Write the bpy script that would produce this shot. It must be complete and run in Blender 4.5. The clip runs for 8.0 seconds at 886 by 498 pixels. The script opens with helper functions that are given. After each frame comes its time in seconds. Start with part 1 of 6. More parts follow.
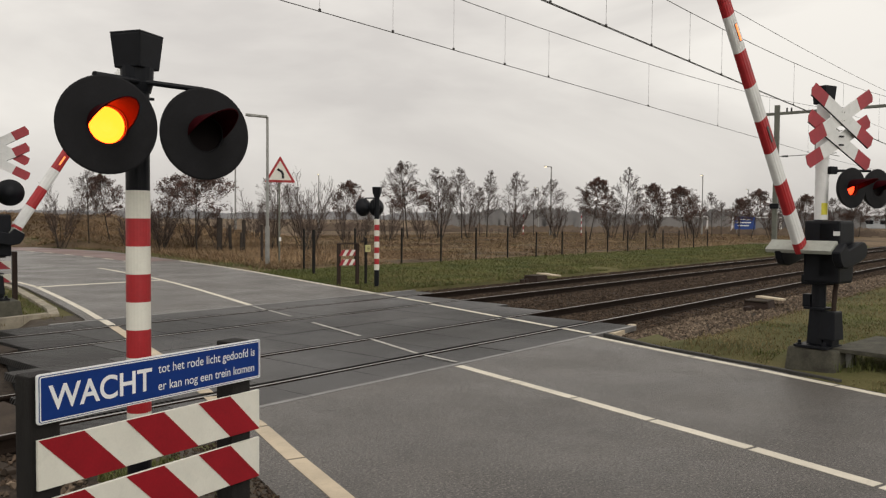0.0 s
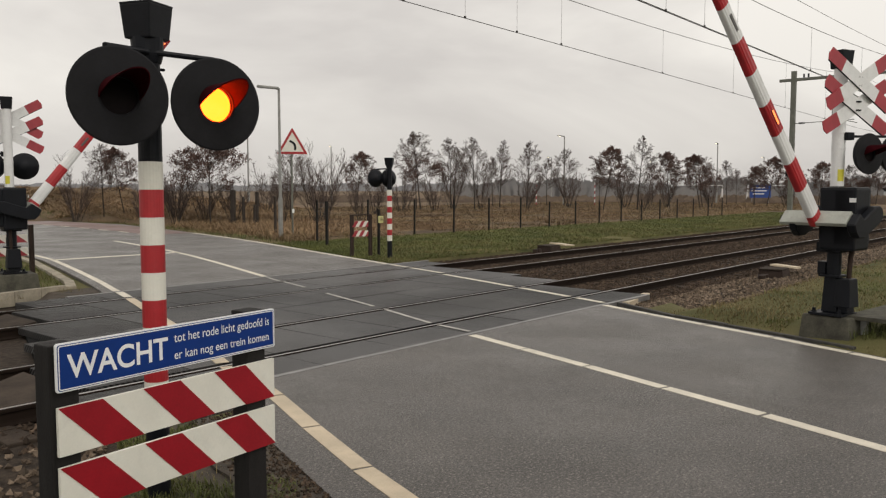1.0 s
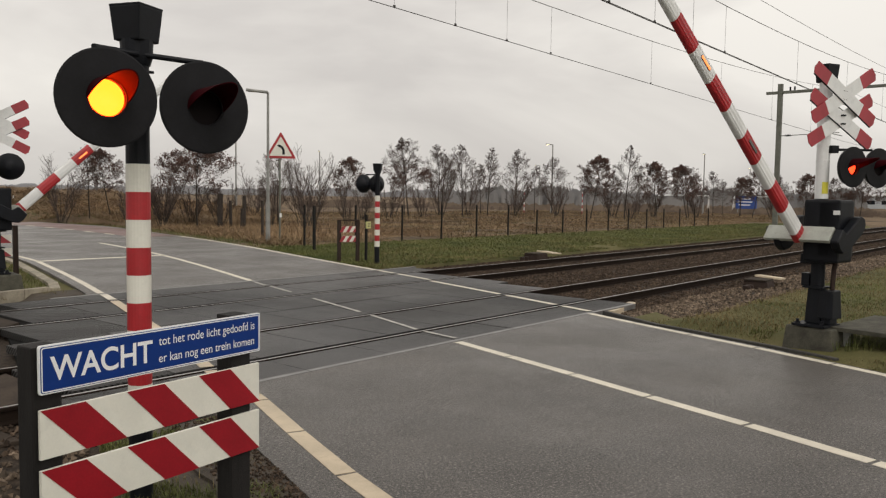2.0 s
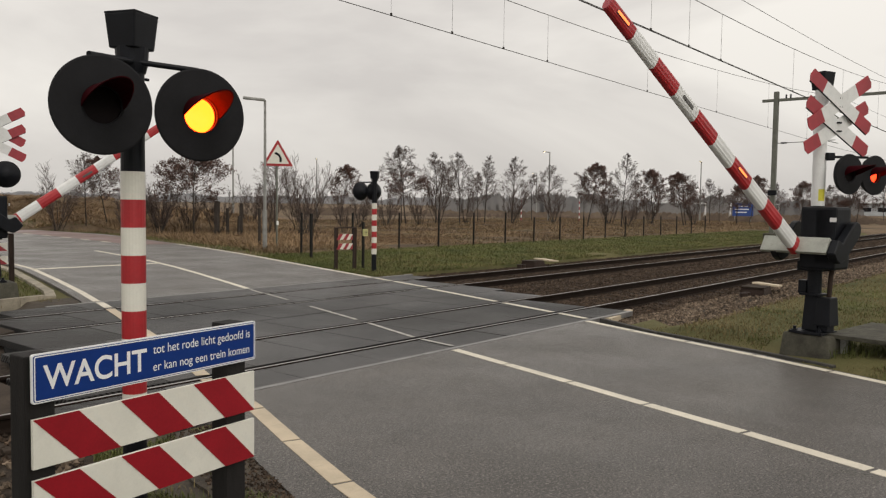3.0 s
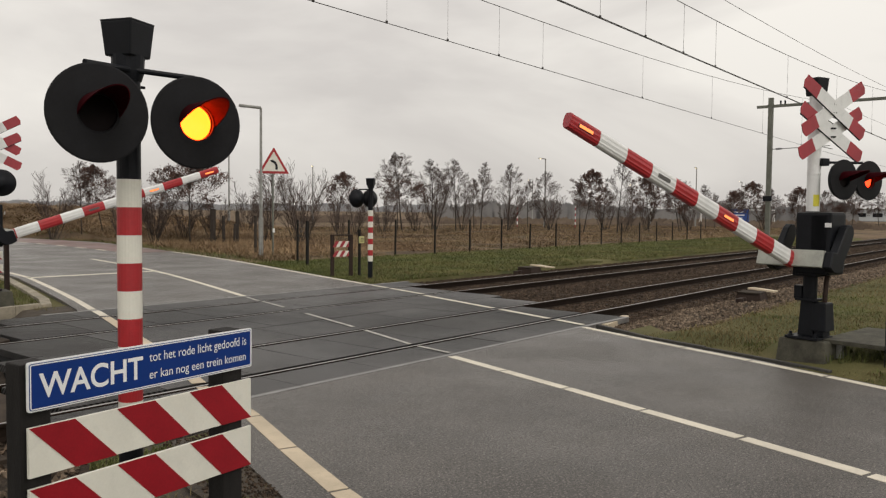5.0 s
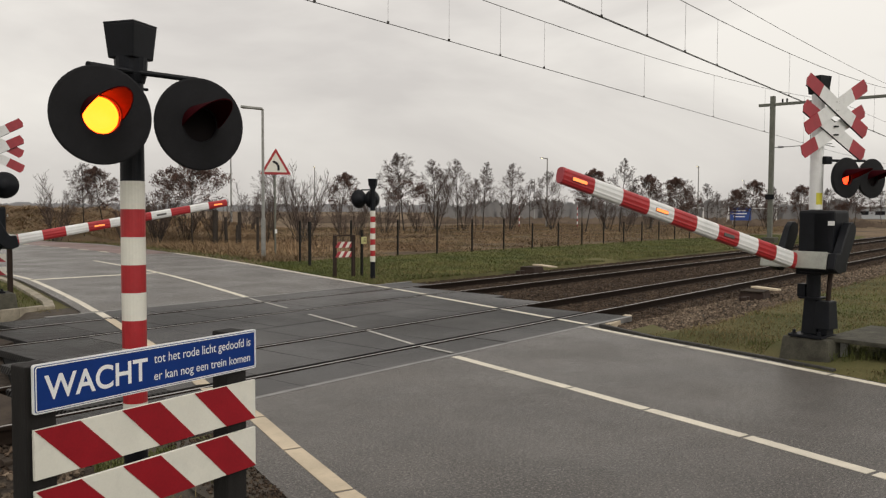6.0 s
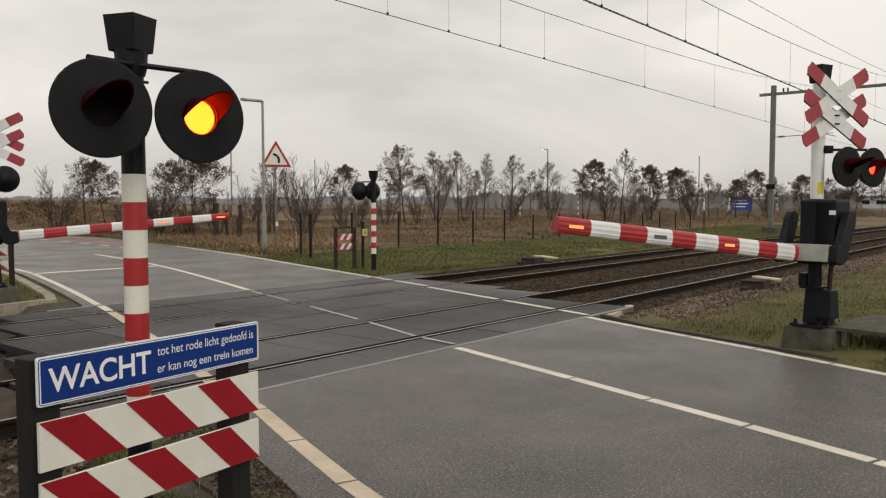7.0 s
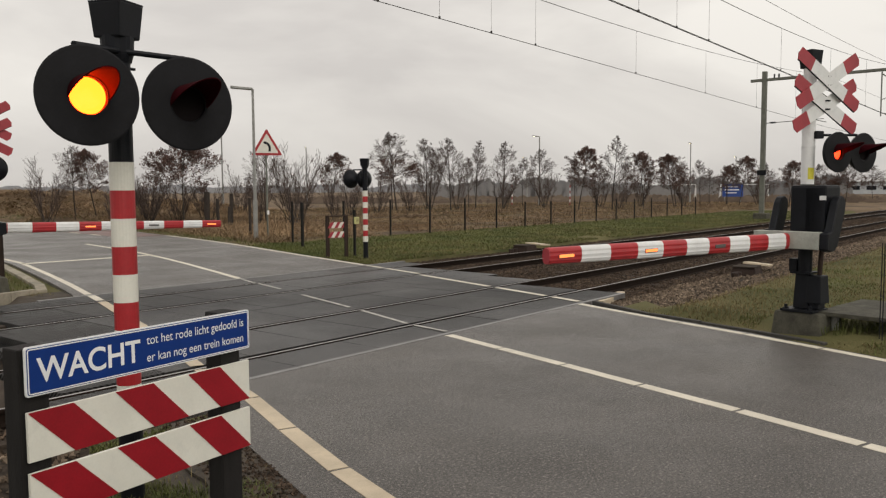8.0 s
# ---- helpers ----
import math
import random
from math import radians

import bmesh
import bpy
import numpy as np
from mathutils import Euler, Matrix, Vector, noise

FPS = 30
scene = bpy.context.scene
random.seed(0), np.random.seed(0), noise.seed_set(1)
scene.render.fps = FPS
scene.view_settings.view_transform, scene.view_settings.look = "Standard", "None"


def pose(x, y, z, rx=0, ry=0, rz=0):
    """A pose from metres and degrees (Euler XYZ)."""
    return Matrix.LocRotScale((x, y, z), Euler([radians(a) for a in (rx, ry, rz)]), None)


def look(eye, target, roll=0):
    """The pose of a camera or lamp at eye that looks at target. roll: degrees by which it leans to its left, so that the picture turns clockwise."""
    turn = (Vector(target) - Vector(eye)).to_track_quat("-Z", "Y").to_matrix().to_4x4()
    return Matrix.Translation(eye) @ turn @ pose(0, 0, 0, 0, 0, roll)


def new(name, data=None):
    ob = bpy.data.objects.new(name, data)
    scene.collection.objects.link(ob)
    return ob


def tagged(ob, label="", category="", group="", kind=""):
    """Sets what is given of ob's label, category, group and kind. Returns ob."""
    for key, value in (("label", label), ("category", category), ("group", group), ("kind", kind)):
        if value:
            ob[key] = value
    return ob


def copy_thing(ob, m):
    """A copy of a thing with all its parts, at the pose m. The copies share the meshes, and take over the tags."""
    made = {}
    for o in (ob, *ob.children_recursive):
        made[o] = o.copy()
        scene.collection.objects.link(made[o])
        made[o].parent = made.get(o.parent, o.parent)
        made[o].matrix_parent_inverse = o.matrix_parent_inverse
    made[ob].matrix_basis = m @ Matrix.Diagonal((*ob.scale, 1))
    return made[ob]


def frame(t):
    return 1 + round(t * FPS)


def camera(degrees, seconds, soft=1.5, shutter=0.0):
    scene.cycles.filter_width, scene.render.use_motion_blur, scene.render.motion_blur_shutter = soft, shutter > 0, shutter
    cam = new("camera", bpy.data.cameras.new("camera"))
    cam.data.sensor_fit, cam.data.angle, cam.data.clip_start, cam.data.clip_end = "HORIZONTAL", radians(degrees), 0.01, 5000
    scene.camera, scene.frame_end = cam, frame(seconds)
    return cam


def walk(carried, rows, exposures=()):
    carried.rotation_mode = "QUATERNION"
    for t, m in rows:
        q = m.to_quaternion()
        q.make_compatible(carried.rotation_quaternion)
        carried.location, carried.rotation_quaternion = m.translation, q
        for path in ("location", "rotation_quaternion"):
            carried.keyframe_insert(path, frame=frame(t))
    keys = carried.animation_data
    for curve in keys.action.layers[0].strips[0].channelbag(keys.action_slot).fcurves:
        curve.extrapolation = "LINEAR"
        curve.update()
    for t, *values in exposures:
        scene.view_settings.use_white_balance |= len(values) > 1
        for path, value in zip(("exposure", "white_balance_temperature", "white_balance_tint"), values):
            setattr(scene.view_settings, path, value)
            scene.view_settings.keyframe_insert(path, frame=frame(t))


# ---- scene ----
EYE = 1.784


def aim(x, y, z, azimuth, pitch, roll):
    """A camera pose from a place, a compass turn from +y towards +x, a pitch and a roll."""
    a, p = radians(azimuth), radians(pitch)
    eye = Vector((x, y, EYE + z))
    way = Vector((math.sin(a) * math.cos(p), math.cos(a) * math.cos(p), math.sin(p)))
    return look(eye, eye + way, roll)


cam = camera(58.34, 8.0, soft=1.25)
walk(cam, [
    (0.0, aim(-0.003, 0.013, 0.012, 50.203, -2.194, 0.473)),
    (0.5, aim(-0.011, 0.017, 0.006, 49.956, -3.505, 0.151)),
    (1.0, aim(-0.002, 0.006, 0.000, 49.265, -4.297, 0.008)),
    (1.5, aim(-0.016, -0.007, 0.001, 49.230, -4.139, 0.226)),
    (2.0, aim(-0.009, -0.002, 0.001, 50.178, -3.816, 0.855)),
    (3.5, aim(0.008, 0.002, 0.000, 50.313, -2.989, 0.734)),
    (4.0, aim(0.000, 0.000, 0.000, 50.276, -2.712, 0.775)),
    (4.5, aim(0.002, -0.003, -0.002, 50.558, -2.768, 0.749)),
    (6.0, aim(-0.004, 0.004, -0.001, 50.476, -2.764, 0.303)),
    (6.5, aim(-0.012, -0.001, -0.002, 50.389, -3.104, 0.199)),
    (7.0, aim(-0.010, 0.005, -0.003, 50.420, -3.366, -0.022)),
    (7.5, aim(-0.002, 0.006, -0.003, 50.725, -3.854, -0.127)),
    (8.0, aim(0.006, 0.006, -0.009, 50.972, -4.246, -0.309)),
], exposures=[(0.0, 0.0, 6750, 9), (8.0, 0.0, 6750, 9)])

# ---- sky and sun: an even winter overcast ----
world = bpy.data.worlds.new("overcast_sky")
scene.world = world
world.use_nodes = True
wn, wl = world.node_tree.nodes, world.node_tree.links
wn.clear()
sky = wn.new("ShaderNodeTexSky")
sky.sky_type, sky.sun_disc = "NISHITA", False
sky.sun_elevation, sky.sun_rotation = radians(22), radians(200)
sky.dust_density, sky.air_density = 4.0, 1.0
haze = wn.new("ShaderNodeHueSaturation")
haze.inputs["Saturation"].default_value = 0.12
haze.inputs["Value"].default_value = 0.012
wl.new(sky.outputs[0], haze.inputs["Color"])
clouds = wn.new("ShaderNodeTexNoise")
layers = wn.new("ShaderNodeMapping")
layers.inputs["Scale"].default_value = (1.0, 1.0, 2.6)
where = wn.new("ShaderNodeTexCoord")
wl.new(where.outputs["Generated"], layers.inputs["Vector"])
wl.new(layers.outputs["Vector"], clouds.inputs["Vector"])
clouds.inputs["Scale"].default_value = 2.1
clouds.inputs["Detail"].default_value = 7.0
clouds.inputs["Roughness"].default_value = 0.5
clouds.inputs["Distortion"].default_value = 0.5
tone = wn.new("ShaderNodeValToRGB")
tone.color_ramp.elements[0].position, tone.color_ramp.elements[0].color = 0.36, (0.66, 0.635, 0.625, 1)
tone.color_ramp.elements[1].position, tone.color_ramp.elements[1].color = 0.62, (0.93, 0.905, 0.875, 1)
wl.new(clouds.outputs["Fac"], tone.inputs["Fac"])
both = wn.new("ShaderNodeMix")
both.data_type, both.blend_type = "RGBA", "ADD"
both.inputs["Factor"].default_value = 1.0
height = wn.new("ShaderNodeSeparateXYZ")
wl.new(where.outputs["Generated"], height.inputs[0])
dome = wn.new("ShaderNodeMapRange")
dome.inputs["From Min"].default_value, dome.inputs["From Max"].default_value = 0.0, 0.55
dome.inputs["To Min"].default_value, dome.inputs["To Max"].default_value = 0.80, 1.12
wl.new(height.outputs["Z"], dome.inputs["Value"])
lit = wn.new("ShaderNodeMix")
lit.data_type, lit.blend_type = "RGBA", "MULTIPLY"
lit.inputs["Factor"].default_value = 1.0
wl.new(tone.outputs["Color"], lit.inputs["A"])
wl.new(dome.outputs["Result"], lit.inputs["B"])
wl.new(lit.outputs["Result"], both.inputs["A"])
wl.new(haze.outputs["Color"], both.inputs["B"])
back = wn.new("ShaderNodeBackground")
back.inputs["Strength"].default_value = 1.0
wl.new(both.outputs["Result"], back.inputs["Color"])
wo = wn.new("ShaderNodeOutputWorld")
wl.new(back.outputs[0], wo.inputs["Surface"])

sun_data = bpy.data.lights.new("sun", "SUN")
sun_data.energy, sun_data.angle, sun_data.color = 0.7, radians(25), (1.0, 0.96, 0.9)
sun = new("sun", sun_data)
sun.matrix_world = look((0, 0, 30), (0.34 * 10, 0.94 * 10, 30 - 9))


# ---- materials ----
def mat(name, color, rough=0.6, metal=0.0, vary=0.25, scale=6.0, fine=90.0, bump=0.15, other=None, stain=0.0, spec=0.5,
        random_by=None, random_low=0.7, grain_depth=None, speck=0.0, wet=0.0, emit=None, power=0.0, stretch=None, bump_scale=None, in_world=False):
    """A surface with variation at two scales, fine relief, and optional stains, wet patches and piece-to-piece change."""
    m = bpy.data.materials.new(name)
    m.use_nodes = True
    n, l = m.node_tree.nodes, m.node_tree.links
    p = n["Principled BSDF"]
    p.inputs["Roughness"].default_value = rough
    p.inputs["Metallic"].default_value = metal
    p.inputs["Specular IOR Level"].default_value = spec
    tc = n.new("ShaderNodeTexCoord")
    vec = n.new("ShaderNodeNewGeometry").outputs["Position"] if in_world else tc.outputs["Object"]
    if stretch:
        mp = n.new("ShaderNodeMapping")
        mp.inputs["Scale"].default_value = stretch
        l.new(vec, mp.inputs["Vector"])
        vec = mp.outputs["Vector"]

    def noise_tex(s, detail=5.0, r=0.6):
        t = n.new("ShaderNodeTexNoise")
        t.inputs["Scale"].default_value = s
        t.inputs["Detail"].default_value = detail
        t.inputs["Roughness"].default_value = r
        l.new(vec, t.inputs["Vector"])
        return t.outputs["Fac"]

    def ramp(fac, a, b, lo, hi):
        r = n.new("ShaderNodeValToRGB")
        e = r.color_ramp.elements
        e[0].position, e[0].color = lo, (*a, 1)
        e[1].position, e[1].color = hi, (*b, 1)
        l.new(fac, r.inputs["Fac"])
        return r.outputs["Color"]

    def mix(a, b, fac, mode="MIX"):
        x = n.new("ShaderNodeMix")
        x.data_type, x.blend_type = "RGBA", mode
        for sock, val in (("A", a), ("B", b), ("Factor", fac)):
            if isinstance(val, (int, float)):
                x.inputs[sock].default_value = val
            elif isinstance(val, tuple):
                x.inputs[sock].default_value = (*val, 1)
            else:
                l.new(val, x.inputs[sock])
        return x.outputs["Result"]

    dark = tuple(c * (1 - vary) for c in color)
    light = tuple(min(1.0, c * (1 + vary)) for c in color)
    big = noise_tex(scale)
    col = ramp(big, dark, other or light, 0.32, 0.68)
    grain = noise_tex(fine, 3.0, 0.7)
    col = mix(col, ramp(grain, (1 - (grain_depth or vary),) * 3, (1.0,) * 3, 0.35, 0.65), 0.7, "MULTIPLY")
    if stain:
        s = noise_tex(scale * 2.7, 8.0, 0.75)
        col = mix(col, tuple(c * 0.35 for c in color), ramp(s, (0, 0, 0), (stain,) * 3, 0.52, 0.72))
    if speck:
        bright = noise_tex(52.0, 3.0, 0.62)
        col = mix(col, tuple(min(1.0, c * 2.5) for c in color), ramp(bright, (0, 0, 0), (speck,) * 3, 0.555, 0.615))
        pit = noise_tex(50.0, 3.0, 0.65)
        col = mix(col, tuple(c * 0.2 for c in color), ramp(pit, (speck,) * 3, (0, 0, 0), 0.38, 0.43))
    if random_by:
        if random_by == "object":
            src = n.new("ShaderNodeObjectInfo").outputs["Random"]
        else:
            src = n.new("ShaderNodeNewGeometry").outputs["Random Per Island"]
        col = mix(col, ramp(src, (random_low,) * 3, (1.0, 1.0, 1.0), 0.0, 1.0), 0.9, "MULTIPLY")
    l.new(col, p.inputs["Base Color"])
    if wet:
        w = noise_tex(scale * 0.6, 6.0, 0.6)
        l.new(ramp(w, (max(0.05, rough - wet),) * 3, (min(1, rough + wet * 0.4),) * 3, 0.38, 0.62), p.inputs["Roughness"])
    if bump:
        b = n.new("ShaderNodeBump")
        b.inputs["Strength"].default_value = bump
        b.inputs["Distance"].default_value = 0.01
        l.new(grain if bump_scale is None else noise_tex(bump_scale, 4.0, 0.7), b.inputs["Height"])
        l.new(b.outputs["Normal"], p.inputs["Normal"])
    if emit:
        p.inputs["Emission Color"].default_value = (*emit, 1)
        p.inputs["Emission Strength"].default_value = power
    return m


M_ASPHALT = mat("damp_asphalt", (0.099, 0.089, 0.080), 0.44, 0, 0.28, 0.9, 55, 1.0, wet=0.12, grain_depth=0.75, speck=1.0, stain=0.3, bump_scale=110, spec=0.48)
M_DECK = mat("rubber_deck", (0.014, 0.0138, 0.0145), 0.52, 0, 0.35, 0.33, 45, 0.5, wet=0.16, spec=0.30, random_low=0.75, random_by="object", stain=0.5, other=(0.050, 0.046, 0.043), grain_depth=0.6, in_world=True)
M_DECK_RIB = mat("ribbed_rubber_deck", (0.030, 0.028, 0.027), 0.55, 0, 0.35, 1.4, 60, 0.0, wet=0.1, spec=0.4)
wave = M_DECK_RIB.node_tree.nodes.new("ShaderNodeTexWave")
wave.inputs["Scale"].default_value, wave.inputs["Distortion"].default_value = 11.0, 0.0
wave.bands_direction = "DIAGONAL"
ribs = M_DECK_RIB.node_tree.nodes.new("ShaderNodeBump")
ribs.inputs["Strength"].default_value, ribs.inputs["Distance"].default_value = 1.0, 0.03
place = M_DECK_RIB.node_tree.nodes.new("ShaderNodeTexCoord")
M_DECK_RIB.node_tree.links.new(place.outputs["Object"], wave.inputs["Vector"])
M_DECK_RIB.node_tree.links.new(wave.outputs["Fac"], ribs.inputs["Height"])
M_DECK_RIB.node_tree.links.new(ribs.outputs["Normal"], M_DECK_RIB.node_tree.nodes["Principled BSDF"].inputs["Normal"])
M_DECK_EDGE = mat("steel_edge", (0.20, 0.195, 0.19), 0.42, 0.3, 0.25, 3, 80, 0.15, stain=0.4)
M_WHITE_LINE = mat("road_paint", (0.64, 0.59, 0.49), 0.55, 0, 0.12, 3, 140, 0.15, stain=0.25)
M_WHITE_WORN = mat("worn_road_paint", (0.42, 0.40, 0.365), 0.5, 0, 0.3, 5, 60, 0.15, stain=1.0)
M_CREAM_LINE = mat("cream_kerb_stone", (0.52, 0.43, 0.31), 0.6, 0, 0.14, 3, 140, 0.2, stain=0.25)
M_RED_LANE = mat("red_asphalt", (0.16, 0.085, 0.075), 0.5, 0, 0.25, 0.8, 120, 0.2, wet=0.1)
M_RAIL = mat("rusty_rail", (0.017, 0.011, 0.008), 0.9, 0.0, 0.35, 4, 60, 0.25, spec=0.12)
M_RAIL_TOP = mat("polished_rail_head", (0.38, 0.36, 0.345), 0.32, 0.9, 0.12, 2, 40, 0.02)
M_GROOVE = mat("flange_groove", (0.008, 0.008, 0.008), 0.9, 0, 0.3, 4, 60, 0.1, spec=0.1)
M_SLEEPER = mat("weathered_sleeper", (0.055, 0.041, 0.031), 0.9, 0, 0.35, 3, 60, 0.4, random_by="object", stain=0.3, spec=0.2)
M_BALLAST = mat("ballast_stone", (0.18, 0.122, 0.082), 0.85, 0, 0.4, 6, 50, 0.3, random_by="island", other=(0.36, 0.275, 0.20), random_low=0.14, spec=0.25)
M_BALLAST_OILY = mat("oily_ballast_stone", (0.072, 0.049, 0.034), 0.88, 0, 0.4, 6, 50, 0.3, random_by="island", other=(0.155, 0.108, 0.076), random_low=0.18, spec=0.2)
M_BALLAST_BED = mat("ballast_bed", (0.030, 0.022, 0.016), 0.95, 0, 0.5, 14, 60, 0.9, other=(0.075, 0.056, 0.042), stain=0.5, spec=0.2)
M_SOIL = mat("damp_soil", (0.055, 0.042, 0.032), 0.9, 0, 0.4, 5, 60, 0.7, other=(0.085, 0.065, 0.045))
M_GROUND = mat("winter_turf", (0.082, 0.104, 0.028), 0.95, 0, 0.4, 0.35, 50, 0.7, other=(0.17, 0.145, 0.064), stain=0.35, spec=0.2)
M_FIELD = mat("dead_grass_ground", (0.13, 0.088, 0.054), 0.95, 0, 0.4, 0.25, 30, 0.8, other=(0.24, 0.170, 0.105), stain=0.4, spec=0.2)
M_BLADE = mat("green_grass_blade", (0.100, 0.152, 0.030), 0.75, 0, 0.35, 0.5, 20, 0, random_by="island", other=(0.20, 0.20, 0.062), random_low=0.5, spec=0.3)
M_BLADE_DRY = mat("yellowed_grass_blade", (0.215, 0.178, 0.076), 0.85, 0, 0.3, 0.5, 20, 0, random_by="island", other=(0.30, 0.235, 0.115), random_low=0.5, spec=0.3)
M_REED = mat("dead_reed_blade", (0.225, 0.142, 0.082), 0.9, 0, 0.45, 0.16, 20, 0, random_by="island", other=(0.46, 0.315, 0.18), random_low=0.45, spec=0.2)
M_BANK = mat("matted_dead_grass", (0.30, 0.190, 0.108), 0.9, 0, 0.4, 0.22, 20, 0, random_by="island", other=(0.56, 0.385, 0.225), random_low=0.5, spec=0.2)
M_BRUSH = mat("dark_weed_stalk", (0.070, 0.046, 0.036), 0.9, 0, 0.4, 0.3, 20, 0, random_by="island", random_low=0.5, spec=0.2)
M_CONCRETE = mat("mossy_concrete", (0.072, 0.067, 0.053), 0.88, 0, 0.35, 5, 70, 0.5, other=(0.11, 0.105, 0.08), stain=0.5, spec=0.3)
M_KERB = mat("damp_kerb", (0.05, 0.047, 0.042), 0.8, 0, 0.3, 4, 70, 0.4, stain=0.4, random_by="object")
M_KERB_PALE = mat("pale_kerb", (0.34, 0.30, 0.23), 0.8, 0, 0.3, 4, 70, 0.4, stain=0.35, random_by="object")
M_BLACK = mat("black_paint", (0.0055, 0.0065, 0.0095), 0.5, 0, 0.3, 6, 60, 0.08, spec=0.2, stain=0.3)
M_DISC = mat("matt_black_board", (0.009, 0.009, 0.011), 0.75, 0, 0.3, 5, 60, 0.05, spec=0.25)
# Black hood, its base colour reddened to imitate reflected lamplight.
M_HOOD_REDLIT = mat("redlit_hood", (0.034, 0.0022, 0.0045), 0.75, 0, 0.3, 6, 60, 0.05, spec=0.04)
M_RED_DEEP = mat("deep_red_film", (0.27, 0.007, 0.015), 0.45, 0, 0.12, 5, 80, 0.05, stain=0.1, spec=0.3)
M_RED = mat("red_paint", (0.37, 0.016, 0.022), 0.42, 0, 0.14, 5, 80, 0.05, stain=0.14)
M_RED_DULL = mat("aged_red_film", (0.33, 0.030, 0.042), 0.45, 0, 0.15, 4, 80, 0.05, stain=0.12)
M_WHITE = mat("white_film", (0.70, 0.685, 0.615), 0.42, 0, 0.06, 4, 80, 0.04, stain=0.15)
M_WHITE_PAINT = mat("white_paint", (0.71, 0.715, 0.71), 0.45, 0, 0.07, 4, 60, 0.05, stain=0.18)
M_SIGN_BLUE = mat("blue_film", (0.004, 0.032, 0.185), 0.45, 0, 0.08, 4, 80, 0.03, spec=0.22)
M_LETTER = mat("white_letter_film", (0.78, 0.79, 0.80), 0.45, 0, 0.05, 4, 80, 0.02)
M_POST_WOOD = mat("tarred_wood", (0.014, 0.0125, 0.012), 0.75, 0, 0.35, 4, 60, 0.35, stretch=(4, 4, 0.6), spec=0.25)
M_POST_BROWN = mat("brown_wood", (0.036, 0.023, 0.018), 0.8, 0, 0.3, 4, 60, 0.3, stretch=(4, 4, 0.6), spec=0.25)
M_GALV = mat("galvanised_steel", (0.30, 0.30, 0.285), 0.5, 0.55, 0.2, 6, 50, 0.1, stain=0.2)
M_YOKE = mat("weathered_grey_paint", (0.36, 0.37, 0.33), 0.55, 0.1, 0.14, 5, 60, 0.1, stain=0.35)
M_MAST = mat("grey_green_steel", (0.16, 0.165, 0.14), 0.6, 0.35, 0.2, 3, 50, 0.1, stain=0.25)
M_WIRE = mat("copper_wire", (0.05, 0.045, 0.042), 0.5, 0.6, 0.2, 3, 50, 0)
M_BARK = mat("damp_bark", (0.052, 0.043, 0.037), 0.9, 0, 0.3, 6, 40, 0.4, spec=0.2)
M_TWIG = mat("grey_brown_twig", (0.095, 0.071, 0.062), 0.9, 0, 0.25, 2, 40, 0, spec=0.2)
M_LEAF = mat("withered_oak_leaf", (0.125, 0.060, 0.047), 0.8, 0, 0.35, 2, 30, 0, random_by="island", other=(0.19, 0.10, 0.076), random_low=0.5)
# Haze is put into these two wood colours: pale, bluish grey.
M_FAR_HAZED = mat("hazed_distant_wood", (0.30, 0.305, 0.325), 1.0, 0, 0.12, 0.02, 2, 0, other=(0.34, 0.34, 0.35))
M_MIDDLE_HAZED = mat("hazed_middle_wood", (0.21, 0.21, 0.215), 1.0, 0, 0.15, 0.05, 2, 0, other=(0.25, 0.24, 0.235))
M_HEDGE = mat("brown_far_hedge", (0.17, 0.128, 0.10), 1.0, 0, 0.25, 0.1, 4, 0, other=(0.24, 0.185, 0.14))
M_YELLOW = mat("yellow_film", (0.62, 0.56, 0.05), 0.5, 0, 0.1, 6, 60, 0.03)
M_CREAM = mat("pale_yellow_plastic", (0.55, 0.53, 0.24), 0.5, 0, 0.1, 6, 60, 0.03)
M_LENS_LIT = mat("glowing_red_lens", (0.5, 0.05, 0.02), 0.3, 0, 0.1, 60, 200, 0.1, emit=(1.0, 0.033, 0.003), power=27.0)
M_LENS_SIDE = mat("glowing_red_side_lens", (0.4, 0.03, 0.02), 0.3, 0, 0.1, 60, 200, 0.1, emit=(1.0, 0.036, 0.010), power=5.0)
M_SHUTTER = mat("dark_red_shutter", (0.006, 0.003, 0.0035), 0.6, 0, 0.2, 60, 200, 0.15, spec=0.12)
M_AFTERGLOW = mat("afterglow_red", (0.12, 0.01, 0.01), 0.4, 0, 0.2, 60, 200, 0.2, emit=(1.0, 0.03, 0.05), power=0.42)
M_BAR_LIT = mat("glowing_boom_lamp", (0.6, 0.1, 0.03), 0.3, 0, 0.1, 60, 200, 0.05, emit=(1.0, 0.20, 0.05), power=2.2)
M_BAR_OFF = mat("unlit_boom_lamp", (0.09, 0.085, 0.08), 0.4, 0, 0.2, 60, 200, 0.1)
M_FARLAMP = mat("glowing_street_lamp", (0.9, 0.8, 0.5), 0.4, 0, 0.05, 6, 60, 0, emit=(1.0, 0.83, 0.5), power=5.0)
M_PALE = mat("pale_far_building", (0.42, 0.44, 0.46), 0.7, 0, 0.08, 0.5, 10, 0)
M_NAVY = mat("blue_panel", (0.02, 0.06, 0.25), 0.5, 0, 0.1, 2, 20, 0)


